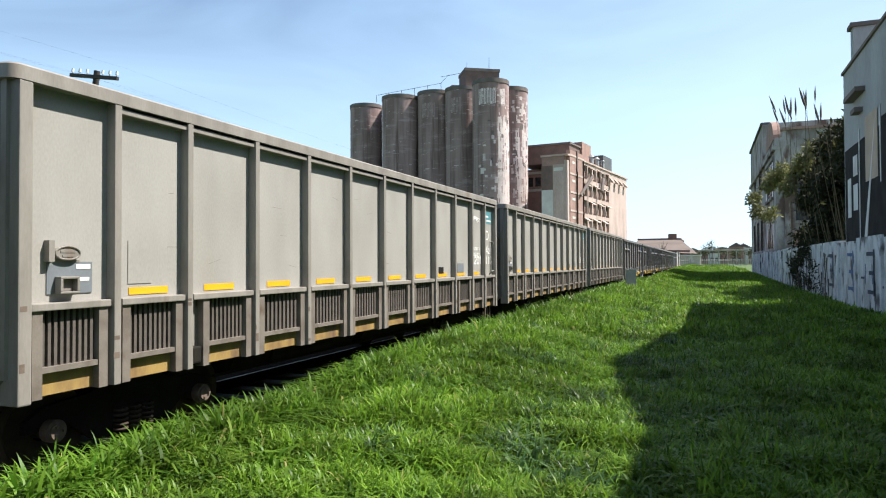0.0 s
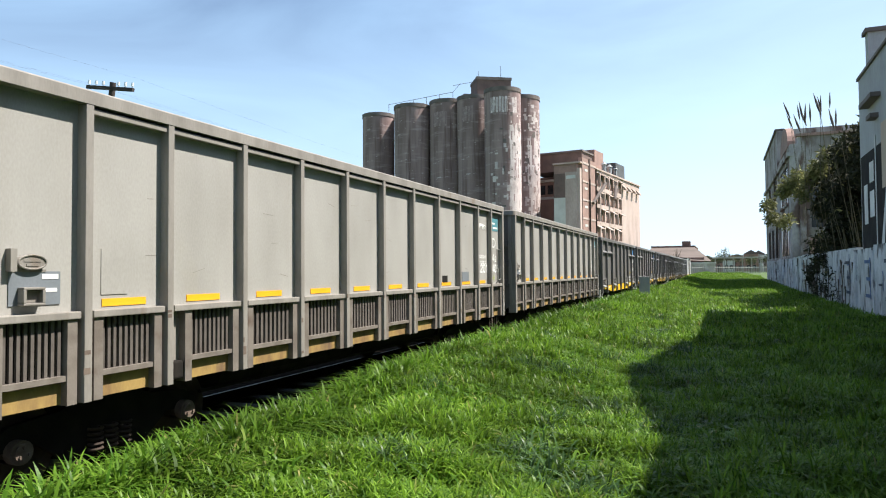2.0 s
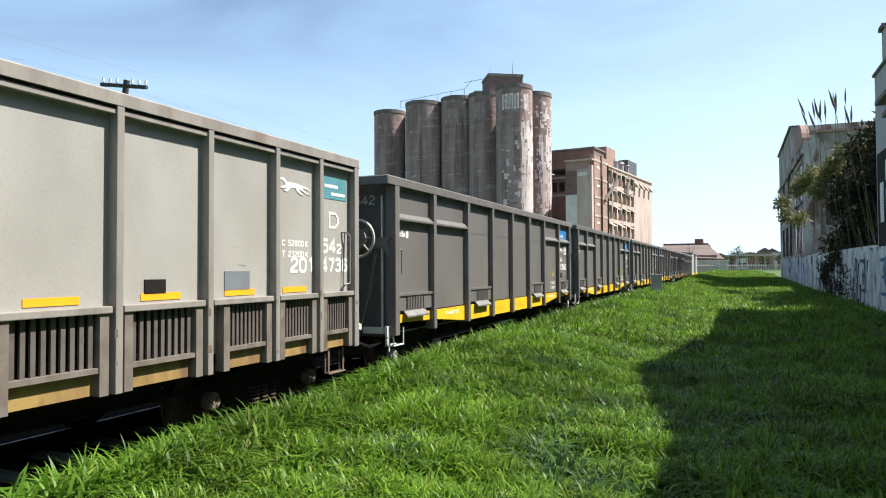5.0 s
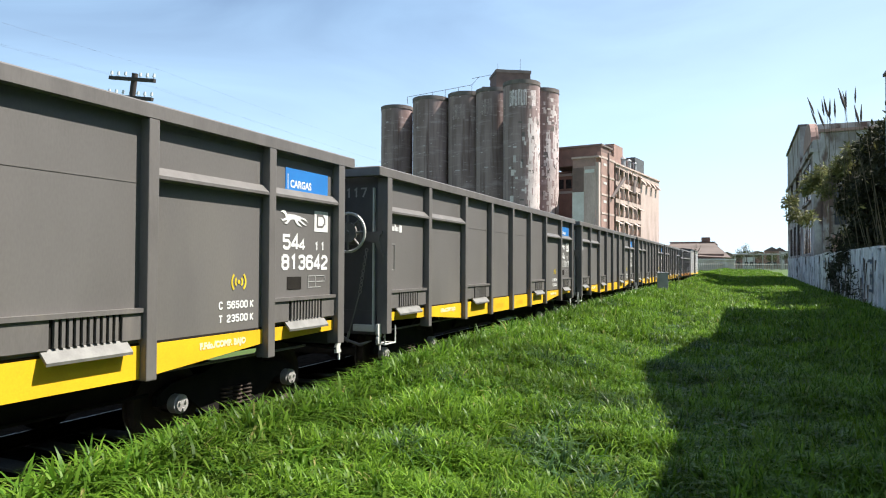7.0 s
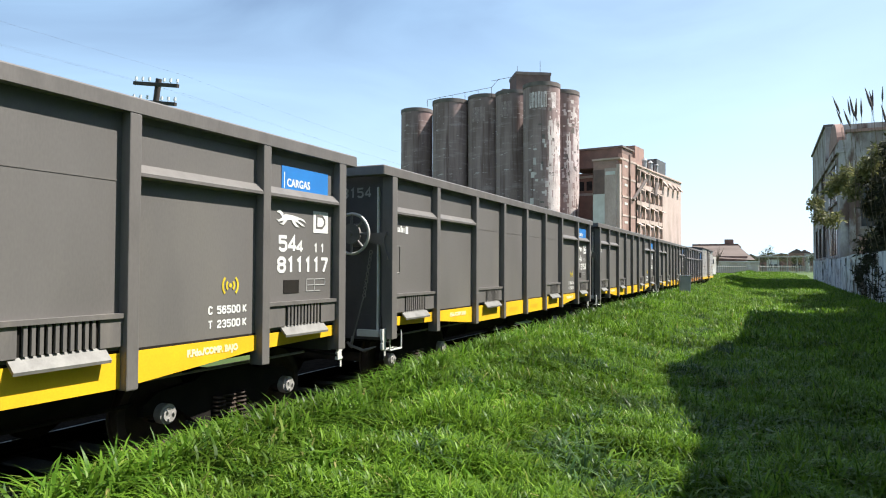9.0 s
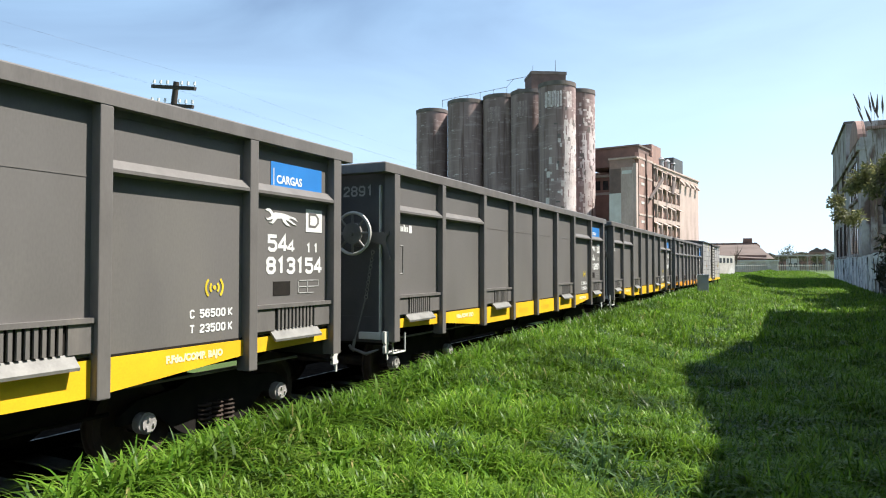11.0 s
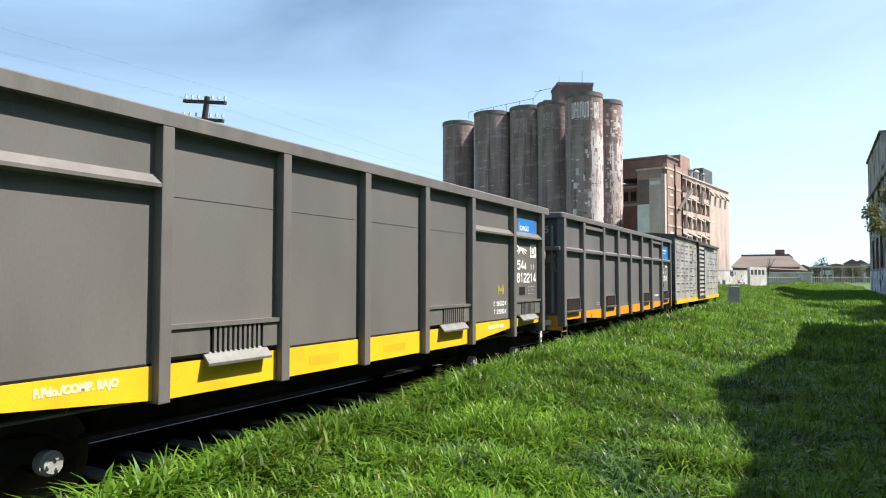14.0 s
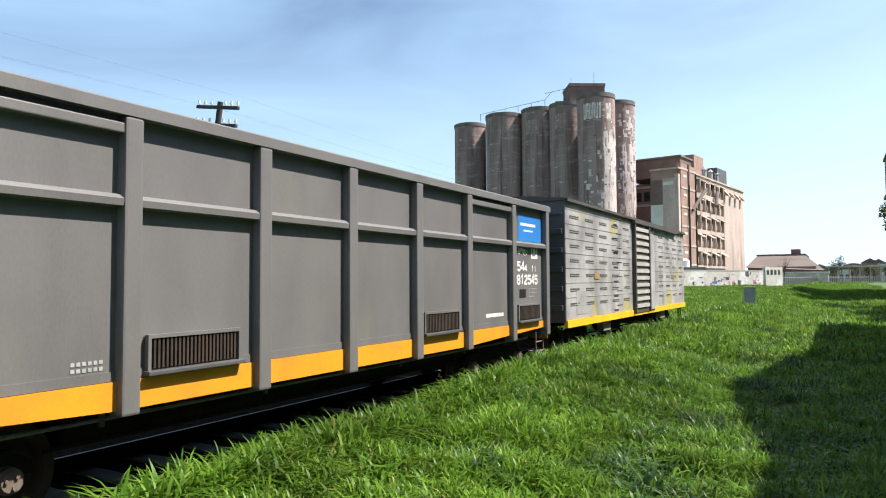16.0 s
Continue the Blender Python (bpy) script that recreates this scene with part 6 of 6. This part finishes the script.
part("mural_ground", boxes((.03, .05, 2, 29.1, 2.3, 5.7)), MURAL_BLACK, shop, "black painted ground of the mural")
mural = [(28.6, 28.0, 3.2, 4.6, MURAL_WHITE), (27.6, 26.9, 3.4, 4.3, MURAL_WHITE), (27.6, 26.9, 4.6, 5.3, MURAL_WHITE), (25.6, 23.9, 4.2, 6.3, MURAL_SAND), (23.4, 22.8, 2.4, 5.9, MURAL_BLACK)]
for y1, y0, z0, z1, m_ in mural:
    part("mural_shape", boxes((.022, .03, y0, y1, z0, z1)), m_, shop)
for y0, y1, y2, m_ in ((22.4, 20.6, 21.6, MURAL_SAND), (20.0, 17.8, 18.6, MURAL_SAND), (25.9, 25.5, 24.2, MURAL_WHITE)):
    bm = bmesh.new()
    prism(bm, [(y0, 2.4), (y1, 2.4), (y2, 6.0)], "x", .018, .03)
    part("mural_shape", bm, m_, shop)
for row in ((.016, .03, 26.5, 26.6, 2.4, 6.1), (.016, .03, 23.5, 23.6, 4.0, 6.3)):
    part("mural_line", boxes(row), MURAL_WHITE, shop)
part("wall_bracket", boxes((-.25, .05, 25.6, 27.6, 7.2, 7.35), (-.2, .05, 26.0, 26.7, 6.6, 6.75)), SILO_BAND, shop)

# old arched works further down the lane
works = empty("arched_works_building", pose(WX + .04, 0, 0), "crumbling old works building with an arched gable", "building")
for row in ((0, .5, 56, 68, 0, 10.8), (0, .5, 68, 86, 0, 14.0), (.5, 11, 85.5, 86, 0, 14.0)):
    part("wall", boxes(row), OLD_PLASTER, works)
part("front_wall", boxes((.5, 11, 56, 56.5, 0, 11.3)), OLD_PLASTER, works)
part("front_coping", boxes((.4, 11.1, 55.85, 56.6, 11.3, 11.5)), MILL_BRICK, works)
part("front_string", boxes((.5, 11, 55.9, 56, 8.6, 8.85)), OLD_PLASTER, works)
for k in range(4):
    x0 = .55 + 2.7 * k
    part("front_pilaster", boxes((x0, x0 + .4, 55.82, 56, 0, 8.6)), OLD_PLASTER, works)
    if k < 3:
        win = part("window", boxes((x0 + .75, x0 + 2.3, 55.97, 56.02, 4.6, 7.4)), GLASS_DARK, works, "broken dark workshop window")
        part("window_sill", boxes((x0 + .65, x0 + 2.4, 55.84, 56, 4.42, 4.6)), OLD_PLASTER, win)
        part("mullion", boxes((x0 + 1.48, x0 + 1.56, 55.93, 55.97, 4.6, 7.4)), RUST_STEEL, win)
        part("bare_brick", boxes((x0 + .6, x0 + 2.5, 55.975, 56.0, 2.6, 3.9)), MILL_BRICK, works)
part("roof", boxes((.5, 11, 56.5, 68, 10.3, 10.5), (.5, 11, 68, 85.5, 13.4, 13.6)), SILO_BAND, works)
part("step_wall", boxes((.5, 11, 67.5, 68, 10.4, 14.0)), OLD_PLASTER, works)
bm = bmesh.new()
arc = [(60.5 + 3.4 * math.cos(a), 10.8 + 1.9 * math.sin(a)) for a in np.linspace(0, math.pi, 15)]
prism(bm, arc, "x", -.05, .45)
part("arched_gable", bm, MILL_BRICK, works, "arched red brick gable")
part("cornice", boxes((-.2, .5, 55.9, 86.1, 9.9, 10.2)), OLD_PLASTER, works)
part("coping", boxes((-.15, .6, 68, 86.1, 14.0, 14.2)), SILO_BAND, works)
for y0, y1, z0, z1 in ((58.2, 64.5, 2.6, 5.6), (58.2, 64.5, 6.6, 9.4), (68.5, 71.5, 2.6, 5.4), (73.5, 76.5, 2.6, 5.4), (78.5, 81.5, 2.6, 5.4), (70, 73, 7.5, 10), (77, 80, 7.5, 10)):
    win = part("window", boxes((-.02, .02, y0, y1, z0, z1)), GLASS_DARK, works, "broken dark workshop window")
    part("window_sill", boxes((-.16, .05, y0 - .2, y1 + .2, z0 - .18, z0)), OLD_PLASTER, win)
    part("lintel", boxes((-.1, .05, y0 - .2, y1 + .2, z1, z1 + .3)), OLD_PLASTER, win)
    for k in range(1, 5):
        yy = y0 + (y1 - y0) * k / 5
        part("mullion", boxes((-.06, -.02, yy - .05, yy + .05, z0, z1)), RUST_STEEL, win)
part("bracket", boxes((-.7, 0, 85.2, 85.4, 9.0, 9.1), (-.5, 0, 80, 80.1, 6.4, 6.5)), RUST_STEEL, works)

# cane thicket behind and over the wall
bush = empty("cane_thicket", pose(5.6, 36, 0), "dense overgrown cane thicket leaning over the wall", "bush")
rr = random.Random(13)
rows_ = []
for i in range(150):
    x, y = rr.uniform(-.2, 2.6), rr.uniform(-5, 10)
    hgt = rr.uniform(3.5, 7.8)
    rows_.append(((x, y, 0), (x - rr.uniform(-.3, 1.2), y + rr.uniform(-.8, .8), hgt), .03, .012))
for row in rows_:
    part("cane", tubes(row, seg=5), CANE, bush)
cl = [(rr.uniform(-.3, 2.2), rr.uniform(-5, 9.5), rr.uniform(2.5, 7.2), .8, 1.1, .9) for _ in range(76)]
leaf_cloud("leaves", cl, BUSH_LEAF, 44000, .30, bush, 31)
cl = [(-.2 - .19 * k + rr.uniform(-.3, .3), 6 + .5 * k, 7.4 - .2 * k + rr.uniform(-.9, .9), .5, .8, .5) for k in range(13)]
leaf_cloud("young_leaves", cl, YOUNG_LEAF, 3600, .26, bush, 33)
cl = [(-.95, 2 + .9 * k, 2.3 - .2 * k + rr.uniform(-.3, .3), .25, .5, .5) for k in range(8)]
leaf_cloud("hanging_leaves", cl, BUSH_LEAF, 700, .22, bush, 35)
for i in range(15):
    x, y = rr.uniform(-1.5, 1.2), rr.uniform(-3, 15)
    z = 1.5 + (36 + y) * rr.uniform(.185, .222)
    lx, ly = rr.uniform(-.8, .1), rr.uniform(-.3, .5)
    tip = Vector((x + lx, y + ly, z))
    way = Vector((lx * .55, ly * .4, 1.0)).normalized()
    reed = part("reed", tubes(((x, y, 4.5), tuple(tip), .016, .009), seg=5), CANE, bush)
    part("plume", tubes((tuple(tip - way * .15), tuple(tip + way * .2), .02, .06), (tuple(tip + way * .2), tuple(tip + way * .5), .06, .05), (tuple(tip + way * .5), tuple(tip + way * .95), .05, .008), seg=6), PLUME, reed)
vine = empty("wall_creeper", pose(WX - .06, 0, 0), "dark leafless creeper trailing over the wall", "plant")
rows_ = []
for i in range(60):
    y = rr.choice((38, 41, 44, 47, 33)) + rr.gauss(0, 1.0)
    z = rr.uniform(.2, 2.3)
    rows_.append(((-.02, y, z), (-.05, y + rr.uniform(-.5, .5), max(.02, z - rr.uniform(.4, 1.2))), .03, .012))
for row in rows_:
    part("stem", tubes(row, seg=5), BARK, vine)
leaf_cloud("leaves", [(-.15, 38 + rr.gauss(0, 5), rr.uniform(.1, 1.6), .15, .6, .5) for _ in range(16)], BUSH_LEAF, 500, .16, vine, 41)

# ---- sleepers ----
track = empty("sleeper_row", pose(0, 0, 0), "row of dark old timber sleepers under the rails", "sleepers")
slp = mesh_of("sleeper", boxes((-1.35, 1.35, -.12, .12, -.1, .05), bevel=.01), TIMBER)
for i in range(240):
    shared("sleeper", slp, track, pose(TRACK_X, -12 + .66 * i, RAIL - .2))


def motions():
    for w, mid_ in TRAIN:
        walk(w, [(t * .5, pose(TRACK_X, mid_ - SPEED * t * .5, RAIL)) for t in range(33)])
        for part_ in w.children:
            if part_.name.startswith("wheelset"):
                x, y, z = part_.matrix_basis.translation
                step = 2 / FPS
                turn = math.degrees(SPEED / WHEEL_R * step)
                walk(part_, [(k * step, pose(x, y, z, (turn * k) % 360)) for k in range(241)])


motions()
